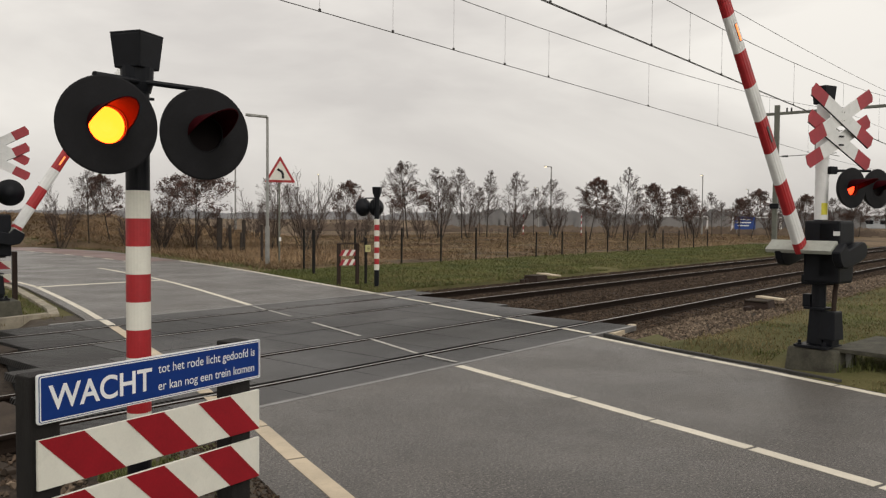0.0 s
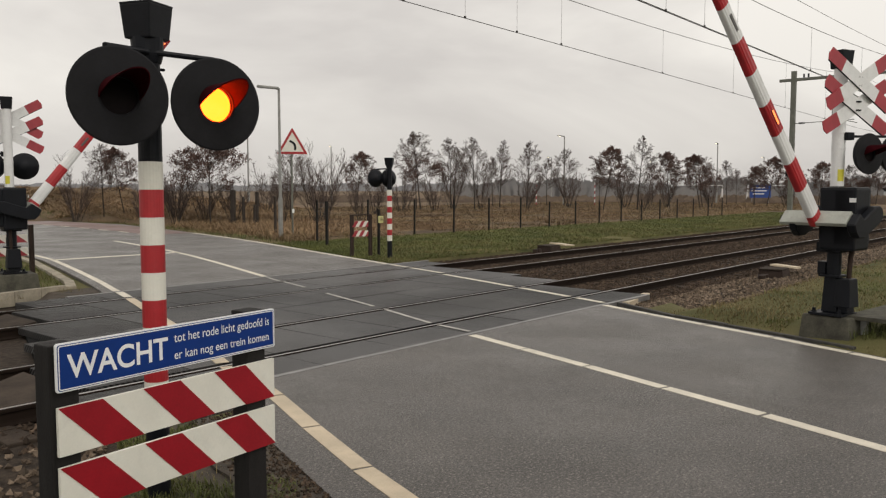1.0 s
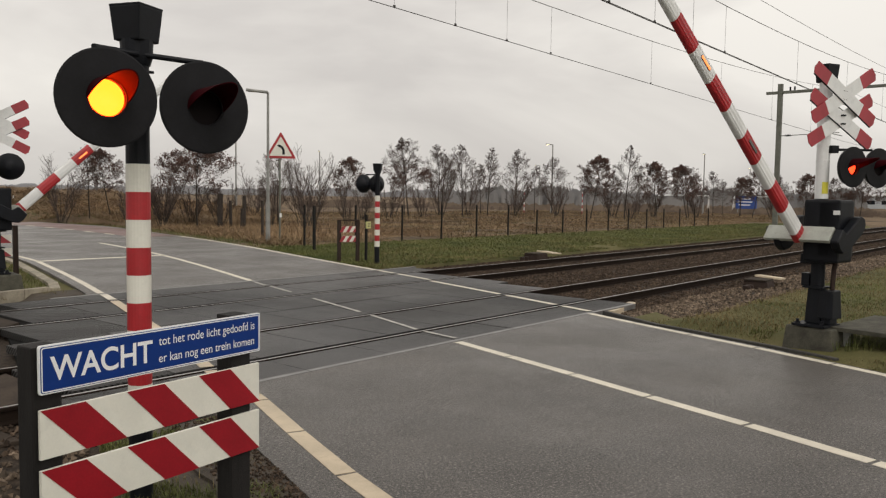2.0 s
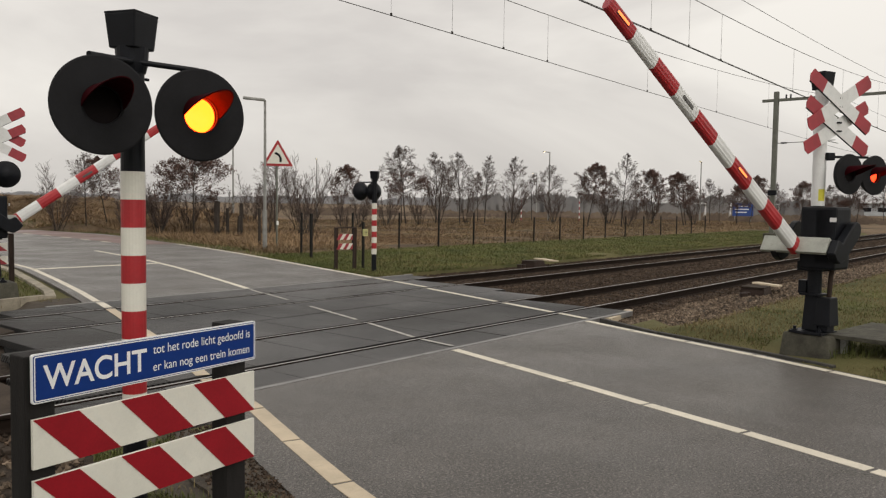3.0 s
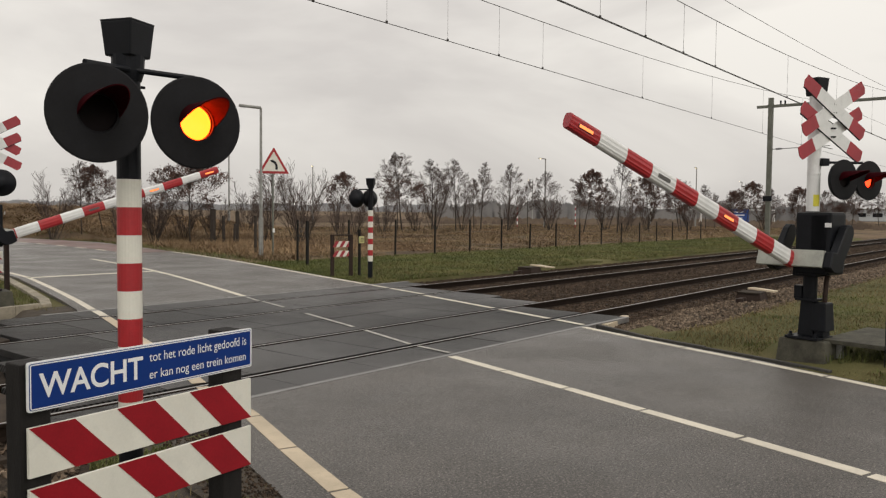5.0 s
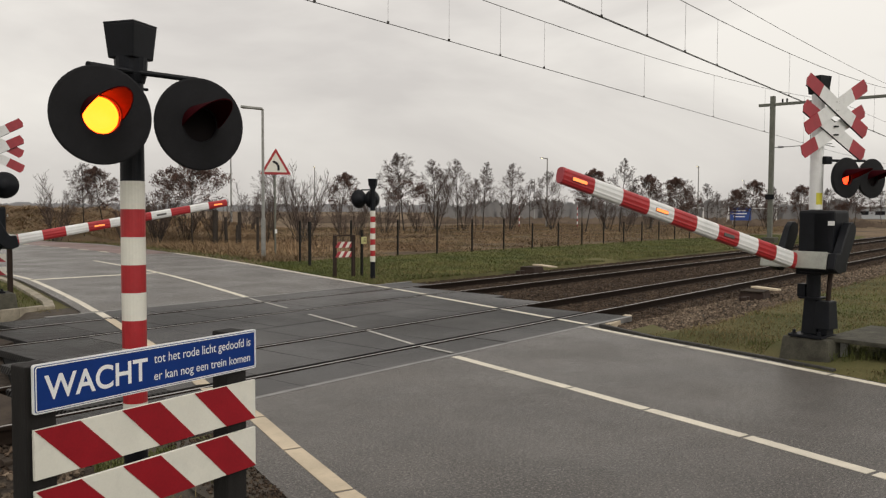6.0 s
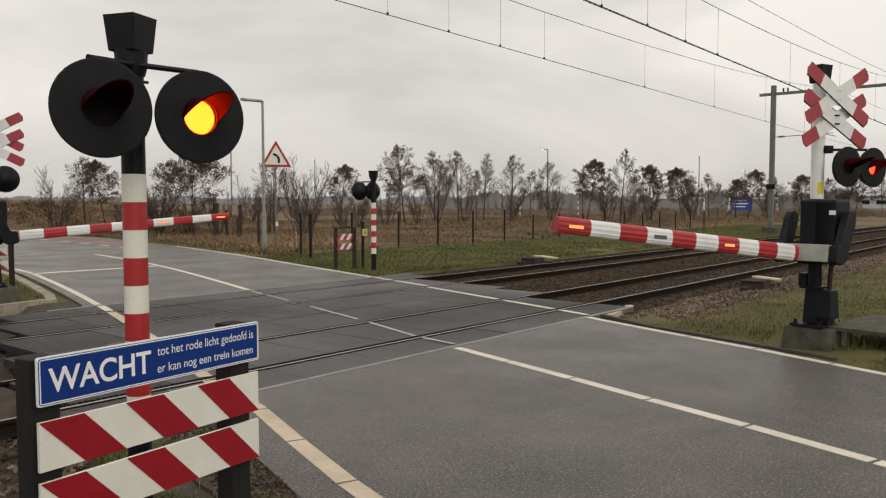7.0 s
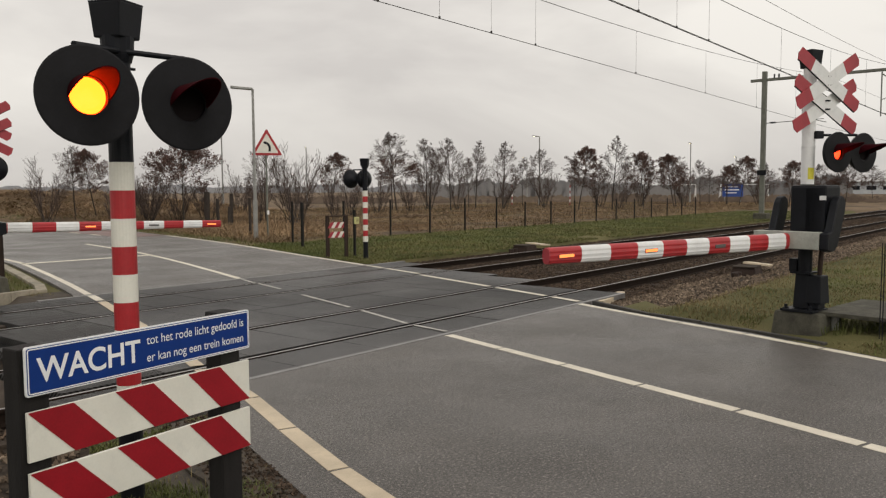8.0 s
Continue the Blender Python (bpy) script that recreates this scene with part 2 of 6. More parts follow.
# ---- mesh helpers ----
def link_bm(name, bm, material, parent=None, label="", smooth=False):
    me = bpy.data.meshes.new(name)
    bm.to_mesh(me)
    bm.free()
    mats = material if isinstance(material, (list, tuple)) else [material]
    for x in mats:
        me.materials.append(x)
    if smooth:
        for f in me.polygons:
            f.use_smooth = True
    ob = new(name, me)
    if parent is not None:
        ob.parent = parent
    if label:
        ob["label"] = label
    return ob


def part(name, bm, material, parent, label="", smooth=False):
    return link_bm(name, bm, material, parent, label, smooth)


def thing(name, m, label, category, group="", kind=""):
    ob = new(name)
    ob.matrix_basis = m
    return tagged(ob, label, category, group, kind)


def box(bm, cx, cy, cz, sx, sy, sz, bevel=0.0, rot=None, mi=0, taper=1.0):
    """A bevelled block; taper widens or narrows its top."""
    r = bmesh.ops.create_cube(bm, size=1.0)
    for v in r["verts"]:
        k = taper if v.co.z > 0 else 1.0
        v.co = Vector((v.co.x * sx * k, v.co.y * sy * k, v.co.z * sz))
    vs = r["verts"]
    if bevel:
        es = list({e for v in vs for e in v.link_edges})
        b = bmesh.ops.bevel(bm, geom=es, offset=bevel, segments=2, affect="EDGES", profile=0.6)
        vs = list({v for f in b["faces"] for v in f.verts} | {v for v in vs if v.is_valid})
    m = Matrix.Translation((cx, cy, cz)) @ (rot or Matrix.Identity(4))
    for v in vs:
        v.co = m @ v.co
    if mi:
        for f in {f for v in vs for f in v.link_faces}:
            f.material_index = mi
    return vs


def tube(bm, a, b, r0, r1=None, n=12, caps=True, mi=0):
    """A round bar from a to b."""
    a, b = Vector(a), Vector(b)
    r1 = r0 if r1 is None else r1
    q = (b - a).to_track_quat("Z", "Y").to_matrix()
    rings = []
    for c, r in ((a, r0), (b, r1)):
        rings.append([bm.verts.new(c + q @ Vector((math.cos(i * 2 * math.pi / n) * r, math.sin(i * 2 * math.pi / n) * r, 0))) for i in range(n)])
    fs = [bm.faces.new((rings[0][i], rings[0][(i + 1) % n], rings[1][(i + 1) % n], rings[1][i])) for i in range(n)]
    if caps:
        fs.append(bm.faces.new(rings[0][::-1]))
        fs.append(bm.faces.new(rings[1]))
    for f in fs:
        f.material_index = mi
    return fs


def prism(bm, pts, z0, z1, mi=0):
    """A slab over a flat outline given counter-clockwise."""
    lo = [bm.verts.new((x, y, z0)) for x, y in pts]
    hi = [bm.verts.new((x, y, z1)) for x, y in pts]
    n = len(pts)
    fs = [bm.faces.new(hi), bm.faces.new(lo[::-1])]
    fs += [bm.faces.new((lo[i], lo[(i + 1) % n], hi[(i + 1) % n], hi[i])) for i in range(n)]
    for f in fs:
        f.material_index = mi
    return fs


def ribbon(bm, left, right, z0, z1):
    """A long slab between two lines of equal count."""
    rows = []
    for (lx, ly), (rx, ry) in zip(left, right):
        rows.append([bm.verts.new(c) for c in ((lx, ly, z0), (lx, ly, z1), (rx, ry, z1), (rx, ry, z0))])
    for a, b in zip(rows, rows[1:]):
        for i in range(4):
            j = (i + 1) % 4
            bm.faces.new((a[i], a[j], b[j], b[i]))
    bm.faces.new(rows[0][::-1])
    bm.faces.new(rows[-1])
    bmesh.ops.recalc_face_normals(bm, faces=bm.faces)


def cloud_mesh(name, verts, faces, material, label, category, parent=None):
    """Many small pieces joined into one mesh of kind stuff."""
    me = bpy.data.meshes.new(name)
    me.from_pydata(verts, [], faces)
    me.materials.append(material)
    ob = new(name, me)
    if parent is not None:
        ob.parent = parent
        return tagged(ob, label, kind="stuff")
    return tagged(ob, label, category, kind="stuff")


def spline(points, step=1.0):
    """A smooth line through points, sampled evenly in each span."""
    pts = [Vector(p) for p in points]
    pts = [pts[0] * 2 - pts[1]] + pts + [pts[-1] * 2 - pts[-2]]
    out = []
    for i in range(1, len(pts) - 2):
        p0, p1, p2, p3 = pts[i - 1:i + 3]
        n = max(2, int((p2 - p1).length / step))
        for k in range(n):
            t = k / n
            out.append(0.5 * (2 * p1 + (p2 - p0) * t + (2 * p0 - 5 * p1 + 4 * p2 - p3) * t * t + (3 * p1 - p0 - 3 * p2 + p3) * t ** 3))
    out.append(pts[-2])
    return out


# ---- ground, road and railway ----
RAILS = (6.88, 8.38, 10.90, 12.40)
LEFT = [(0.35, -6), (1.75, -1.2), (2.62, 1.2), (3.33, 3.29), (3.9, 4.86), (6.0, 11.08), (6.56, 12.71), (7.32, 15.28), (8.0, 17.76), (8.76, 20.68),
        (9.25, 23.25), (9.2, 27.0), (7.6, 31.5), (3.5, 36.0), (-4, 40), (-18, 43), (-50, 46)]
RIGHT = [(6.3, -6), (8.1, -1.2), (8.95, 1.1), (9.80, 3.14), (10.38, 4.86), (12.65, 11.0), (13.25, 12.75), (14.0, 15.2), (14.85, 17.9), (15.75, 20.7),
         (16.55, 23.5), (17.45, 27.2), (18.75, 33.0), (19.9, 39.0), (19.4, 46), (8, 50.5), (-50, 62)]


def edge_x(line, y):
    for (x0, y0), (x1, y1) in zip(line, line[1:]):
        if y0 <= y <= y1:
            return x0 + (x1 - x0) * (y - y0) / (y1 - y0)
    return line[0][0] if y < line[0][1] else line[-1][0]


def on_road(x, y, grow=0.0):
    if y < -6 or y > 62:
        return False
    return edge_x(LEFT, min(y, 46)) - grow < x < edge_x(RIGHT, y) + grow and (y < 46 or x < 25)


def land(x, y):
    """Height of the ground."""
    z = -0.06
    if y < 5.95 and on_road(x, y, 1.4) or 13.4 < y < 14.6 and on_road(x, y, 1.4):
        z = -0.035
    elif 4.6 < y < 14.1:
        z = -0.36
    elif y > 21.5:
        z = -0.05
    if y < 4.6 and x > 8:
        z += 0.11 * min(1.0, max(0.0, (x - edge_x(RIGHT, y) - 0.3) / 0.35))
    # a low weedy bank beyond the bend
    d = math.hypot((x - 18) / 24.0, (y - 60) / 10.5)
    if d < 1.25 and not on_road(x, y, 2.0):
        z += 2.1 * max(0.0, 1 - (d / 1.25) ** 2) * (0.75 + 0.5 * noise.noise(Vector((x * 0.18, y * 0.18, 3))) + 0.28 * noise.noise(Vector((x * 0.55, y * 0.55, 5))))
    e = math.hypot((x - 26) / 7.0, (y - 44) / 9.0)
    if e < 1 and not on_road(x, y, 1.5):
        z += 1.0 * (1 - e * e) * (0.8 + 0.5 * noise.noise(Vector((x * 0.3, y * 0.3, 8))))
    return z


def build_ground():
    xs = [-2500, -900, -300, -120, -60, -30, -15] + [-8 + 0.5 * i for i in range(77)] + [31 + i * 1.5 for i in range(40)] + [95, 110, 140, 200, 400, 900, 2500]
    ys = [-2500, -600, -120, -40, -15] + [-8 + 0.5 * i for i in range(68)] + [26 + i * 1.0 for i in range(56)] + [85, 95, 120, 180, 400, 900, 2500]
    verts = [(x, y, land(x, y)) for y in ys for x in xs]
    w = len(xs)
    faces = [(j * w + i, j * w + i + 1, (j + 1) * w + i + 1, (j + 1) * w + i) for j in range(len(ys) - 1) for i in range(w - 1)]
    me = bpy.data.meshes.new("ground")
    me.from_pydata(verts, [], faces)
    for m in (M_GROUND, M_FIELD, M_SOIL):
        me.materials.append(m)
    for p in me.polygons:
        c = p.center
        if c.y > 21.6 + 0.5 * math.sin(c.x) or (c.y > 30) or c.x > 70:
            p.material_index = 1
        elif (c.y < 5.6 and c.x < 3.6 and c.y > 3.6) or (13.2 < c.y < 14.4 and c.x < 7.4):
            p.material_index = 2
        p.use_smooth = True
    tagged(new("ground", me), "winter turf and dead grass reaching a flat horizon", "ground", kind="structure")


build_ground()


def build_road():
    lx = [Vector((x, y, 0)) for x, y in LEFT]
    rx = [Vector((x, y, 0)) for x, y in RIGHT]
    left, right = [], []
    for i in range(len(lx) - 1):
        for k in range(6):
            t = k / 6
            left.append(lx[i].lerp(lx[i + 1], t))
            right.append(rx[i].lerp(rx[i + 1], t))

    def span(lo, hi, grow_l, grow_r, name, label):
        a, b = [], []
        for p, q in zip(left, right):
            if lo <= p.y <= hi:
                a.append((p.x - grow_l, p.y))
                b.append((q.x + grow_r, q.y))
        return a, b

    bm = bmesh.new()
    a, b = span(-7, 6.0, 0.40, 0.10, "", "")
    a.append((edge_x(LEFT, 6.06) - 0.5, 6.06))
    b.append((edge_x(RIGHT, 6.06) + 0.15, 6.06))
    ribbon(bm, a, b, -0.4, 0.0)
    tagged(link_bm("road", bm, M_ASPHALT), "damp grey asphalt road leading onto the crossing", "road", kind="structure")
    bm = bmesh.new()
    a, b = span(13.35, 80, 0.25, 0.15, "", "")
    a.insert(0, (edge_x(LEFT, 13.33) - 0.3, 13.33))
    b.insert(0, (edge_x(RIGHT, 13.33) + 0.2, 13.33))
    ribbon(bm, a, b, -0.4, 0.0)
    tagged(link_bm("road", bm, M_ASPHALT), "damp grey asphalt road bending away beyond the crossing", "road", kind="structure")
    # red cycle strip on the outside of the bend
    inner = spline([(16.0, 29.0, 0), (16.5, 32.0, 0), (17.0, 37.0, 0), (17.2, 42.0, 0), (16.4, 45.0, 0), (12.0, 47.0, 0), (3, 49.2, 0), (-45, 58.5, 0)], 1.5)
    outer = spline([(17.85, 29.0, 0), (18.4, 32.0, 0), (19.3, 37.0, 0), (19.6, 42.0, 0), (18.8, 46.2, 0), (13.2, 49.0, 0), (3.6, 51.6, 0), (-45, 61, 0)], 1.5)
    n = min(len(inner), len(outer))
    bm = bmesh.new()
    ribbon(bm, [(p.x, p.y) for p in inner[:n]], [(p.x, p.y) for p in outer[:n]], -0.02, 0.005)
    tagged(link_bm("cycle_lane", bm, M_RED_LANE), "faded red asphalt cycle strip along the bend", "cycle lane", kind="structure")


build_road()


def soil_strip():
    """Bare damp soil with a ragged outer rim along the broken asphalt edge."""
    inner, outer = [], []
    for i in range(110):
        y = -5.9 + 0.1 * i
        x = edge_x(LEFT, y)
        inner.append((x - 0.36 + 0.02 * noise.noise(Vector((y * 4, 0, 1))), y))
        outer.append((x - 0.85 + 0.22 * noise.noise(Vector((y * 1.7, 0, 2))), y))
    bm = bmesh.new()
    ribbon(bm, outer, inner, -0.2, -0.012)
    tagged(link_bm("soil_strip", bm, M_SOIL), "bare damp soil along the asphalt edge", "soil", kind="structure")


soil_strip()


def edge_rubble():
    """Broken asphalt crumbs and small stones along the soil."""
    rng = np.random.default_rng(9)
    octa = np.array([(1, 0, 0), (0, 1, 0), (-1, 0, 0), (0, -1, 0), (0, 0, 1), (0, 0, -1)], float)
    tri = [(0, 1, 4), (1, 2, 4), (2, 3, 4), (3, 0, 4), (1, 0, 5), (2, 1, 5), (3, 2, 5), (0, 3, 5)]
    vs, fs = [], []
    for i in range(2600):
        y = 0.8 + 4.6 * rng.random()
        x = edge_x(LEFT, y) - 0.40 - 0.42 * rng.random() ** 1.4
        m = np.array(Euler(rng.random(3) * 6.28).to_matrix())
        q = (octa * rng.uniform(0.6, 1.25, (6, 1)) * rng.uniform(0.005, 0.019)) @ m.T + (x, y, -0.008)
        k = len(vs)
        vs.extend(map(tuple, q))
        fs.extend([(a + k, b + k, c + k) for a, b, c in tri])
    cloud_mesh("edge_rubble", vs, fs, M_BALLAST_OILY, "dark crumbs and small stones on damp soil", "rubble")


edge_rubble()


# road markings, each stroke a piece
def stroke(parent, name, a, b, width, material, z=0.004, thick=0.006):
    a, b = Vector((*a, 0)), Vector((*b, 0))
    s = (b - a).normalized().cross(Vector((0, 0, 1))) * (width / 2)
    bm = bmesh.new()
    pts = [a + s, b + s, b - s, a - s]
    prism(bm, [(p.x, p.y) for p in pts][::-1] if (b - a).cross(s).z > 0 else [(p.x, p.y) for p in pts], z - 0.004, z)
    bmesh.ops.recalc_face_normals(bm, faces=bm.faces)
    return part(name, bm, material, parent)


def chain(parent, name, pts, width, material, piece, gap, z=0.004):
    """Strokes of one length along a bent line."""
    pts = [Vector((*p, 0)) for p in pts]
    seg = [(q - p).length for p, q in zip(pts, pts[1:])]
    total = sum(seg)

    def at(d):
        for p, q, s in zip(pts, pts[1:], seg):
            if d <= s:
                return p.lerp(q, d / s)
            d -= s
        return pts[-1]

    d = 0.0
    while d < total - 0.05:
        a, b = at(d), at(min(total, d + piece))
        stroke(parent, name, a[:2], b[:2], width, material, z)
        d += piece + gap


near_lines = thing("centre_line", pose(0, 0, 0), "white centre line of short strokes on damp asphalt", "road marking", kind="structure")
chain(near_lines, "stroke", [(7.53, 6.02), (6.95, 4.07), (6.64, 3.09), (6.34, 2.10), (6.0, 1.08), (5.43, -0.7), (4.05, -5.0)], 0.12, M_WHITE_LINE, 0.99, 0.037)
near_edge = thing("edge_line", pose(0, 0, 0), "cream edge line of long blocks beside the verge", "road marking", kind="structure")
chain(near_edge, "block", [(4.17, 5.50), (3.78, 4.55), (3.41, 3.60), (2.62, 1.2), (1.75, -1.2), (0.35, -6)], 0.14, M_CREAM_LINE, 0.98, 0.03)
stroke(near_edge, "block", (4.32, 5.92), (4.185, 5.53), 0.14, M_CREAM_LINE)
right_edge = thing("edge_line", pose(0, 0, 0), "white edge line of long strokes beside a dark kerb", "road marking", kind="structure")
chain(right_edge, "stroke", [(10.84, 6.06), (10.36, 4.85), (10.07, 4.03), (9.75, 3.10), (9.40, 2.22), (8.95, 1.1), (8.1, -1.2), (6.3, -6)], 0.11, M_WHITE_LINE, 0.99, 0.04)
far_lines = thing("centre_line", pose(0, 0, 0), "white centre line beyond the tracks", "road marking", kind="structure")
chain(far_lines, "stroke", [(9.88, 13.35), (10.97, 16.6), (12.1, 20.3), (12.9, 24.0), (13.37, 26.6)], 0.12, M_WHITE_LINE, 2.0, 0.015)
stop = thing("stop_line", pose(0, 0, 0), "thin white stop line across one lane", "road marking", kind="structure")
stroke(stop, "stroke", (8.69, 20.52), (12.07, 20.34), 0.22, M_WHITE_LINE)
far_edge = thing("edge_line", pose(0, 0, 0), "white edge line beside the grass verge", "road marking", kind="structure")
chain(far_edge, "stroke", [(13.48, 13.37), (14.88, 17.97), (16.11, 21.77), (17.32, 26.21), (17.9, 28.9)], 0.12, M_WHITE_LINE, 2.0, 0.015)
far_left_edge = thing("edge_line", pose(0, 0, 0), "pale edge line sweeping round the bend", "road marking", kind="structure")
chain(far_left_edge, "stroke", [(6.75, 13.4), (7.32, 15.28), (8.0, 17.76), (8.76, 20.68), (9.15, 23.25), (9.0, 26.8), (7.3, 31)], 0.12, M_WHITE_LINE, 1.5, 0.02)
lane_dash = thing("lane_line", pose(0, 0, 0), "broken white line along the red cycle strip", "road marking", kind="structure")
chain(lane_dash, "dash", [(15.95, 29.0), (16.45, 32.0), (16.95, 37.0), (17.15, 42.0), (16.35, 45.0), (11.95, 46.95), (3, 49.15), (-20, 53.6)], 0.14, M_WHITE_LINE, 1.0, 1.3, z=0.010)


# rails, sleepers and ballast
def rail_mesh():
    """A flat-bottomed rail profile, one metre long along x, its head at z = 0."""
    prof = [(-0.062, -0.15), (0.062, -0.15), (0.062, -0.138), (0.012, -0.118), (0.009, -0.045), (0.033, -0.034), (0.035, -0.010), (0.027, -0.003), (0.018, -0.0015),
            (-0.018, -0.0015), (-0.027, -0.003), (-0.035, -0.010), (-0.033, -0.034), (-0.009, -0.045), (-0.012, -0.118), (-0.062, -0.138)]
    bm = bmesh.new()
    a = [bm.verts.new((0, y, z)) for y, z in prof]
    b = [bm.verts.new((1, y, z)) for y, z in prof]
    n = len(prof)
    for i in range(n):
        f = bm.faces.new((a[i], a[(i + 1) % n], b[(i + 1) % n], b[i]))
        f.material_index = 1 if i == 8 else 0
    bm.faces.new(a[::-1])
    bm.faces.new(b)
    bmesh.ops.recalc_face_normals(bm, faces=bm.faces)
    return bm


def sleeper_mesh():
    bm = bmesh.new()
    box(bm, 0, 0, -0.21, 0.24, 2.6, 0.13, 0.012)
    for y in (-0.75, 0.75):
        box(bm, 0, y, -0.145, 0.17, 0.34, 0.012, 0)
        for s in (-1, 1):
            tube(bm, (0.05 * s, y + s * 0.11, -0.14), (0.05 * s, y + s * 0.11, -0.115), 0.016, n=6)
    return bm


def build_track(mid, label):
    track = thing("railway_track", pose(0, mid, 0), label, "railway track", "parallel tracks", "structure")
    first = None
    for y in (-0.75, 0.75):
        ob = part("rail", rail_mesh(), [M_RAIL, M_RAIL_TOP], track, "brown rail with a polished head")
        ob.location, ob.scale = (-40, y, 0), (340, 1, 1)
    base = None
    for i in range(150):
        x = -3.0 + 0.6 * i
        if edge_x(LEFT, mid) - 1.2 < x < edge_x(RIGHT, mid) + 0.9:
            continue
        if base is None:
            base = part("sleeper", sleeper_mesh(), M_SLEEPER, track)
            ob = base
        else:
            ob = new("sleeper", base.data)
            ob.parent = track
        ob.location = (x, random.uniform(-0.02, 0.02), random.uniform(-0.006, 0.004))
        ob.rotation_euler = (0, 0, radians(random.uniform(-0.8, 0.8)))
    return track


build_track(7.63, "near railway track with brown rails on sleepers")
build_track(11.65, "far railway track with brown rails on sleepers")


def build_ballast():
    low = [(4.75, -0.38), (5.75, -0.19), (6.6, -0.168), (9.64, -0.15), (13.0, -0.168), (13.5, -0.19), (14.3, -0.22)]
    high = [(4.5, -0.08), (5.6, -0.10)] + low[2:]

    def heights(x):
        return high if x > 8 else low

    xs = [-40 + 1.0 * i for i in range(40)] + [0.5 * i for i in range(60)] + [30 + i * 2 for i in range(60)] + [150, 300]
    verts, faces = [], []
    for x in xs:
        for y, z in heights(x):
            verts.append((x, y + 0.12 * noise.noise(Vector((x * 0.8, y, 0))), z + 0.03 * noise.noise(Vector((x * 1.3, y * 1.3, 5)))))
    n = len(low)
    for i in range(len(xs) - 1):
        for j in range(n - 1):
            faces.append((i * n + j, (i + 1) * n + j, (i + 1) * n + j + 1, i * n + j + 1))
    me = bpy.data.meshes.new("ballast_bed")
    me.from_pydata(verts, [], faces)
    me.materials.append(M_BALLAST_BED)
    tagged(new("ballast_bed", me), "brown crushed-stone bed under the tracks", "ballast", kind="structure")
    rng = np.random.default_rng(5)
    octa = np.array([(1, 0, 0), (0, 1, 0), (-1, 0, 0), (0, -1, 0), (0, 0, 1), (0, 0, -1)], float)
    tri = [(0, 1, 4), (1, 2, 4), (2, 3, 4), (3, 0, 4), (1, 0, 5), (2, 1, 5), (3, 2, 5), (0, 3, 5)]
    heaps = {"shoulder": ([], []), "track": ([], [])}
    for i in range(120000):
        u = rng.random()
        x = -3.5 + 6.5 * rng.random() if u < 0.10 else 11.0 + 46 * rng.random() ** 2.0
        y = 4.6 + 9.7 * rng.random()
        if 5.9 < y < 13.4 and edge_x(LEFT, y) - 1.15 < x < edge_x(RIGHT, y) + 1.0:
            continue
        if on_road(x, y, 0.25):
            continue
        if x > 20 and (6.95 < y < 8.3 or 10.97 < y < 12.3) and rng.random() < 0.4:
            continue
        if any(abs(y - r) < 0.05 for r in RAILS):
            continue
        ys, zs = zip(*heights(x))
        z = float(np.interp(y, ys, zs)) + 0.012
        if y < 5.5 and rng.random() < 0.35:
            continue
        s = rng.uniform(0.017, 0.043) * (1.0 if x < 25 else 1.5)
        a = rng.random(3) * 6.28
        m = np.array(Euler(a).to_matrix())
        p = (octa * rng.uniform(0.6, 1.25, (6, 1)) * s) @ m.T + (x, y, z)
        vs, fs = heaps["track" if y > 6.1 + 0.2 * noise.noise(Vector((x * 0.7, y, 4))) else "shoulder"]
        count = len(vs)
        vs.extend(map(tuple, p))
        fs.extend([(q[0] + count, q[1] + count, q[2] + count) for q in tri])
    cloud_mesh("ballast_stones", *heaps["shoulder"], M_BALLAST, "loose brown and grey crushed stones beside the tracks", "ballast")
    cloud_mesh("oily_ballast", *heaps["track"], M_BALLAST_OILY, "dark oily crushed stones between the rails", "ballast")


build_ballast()


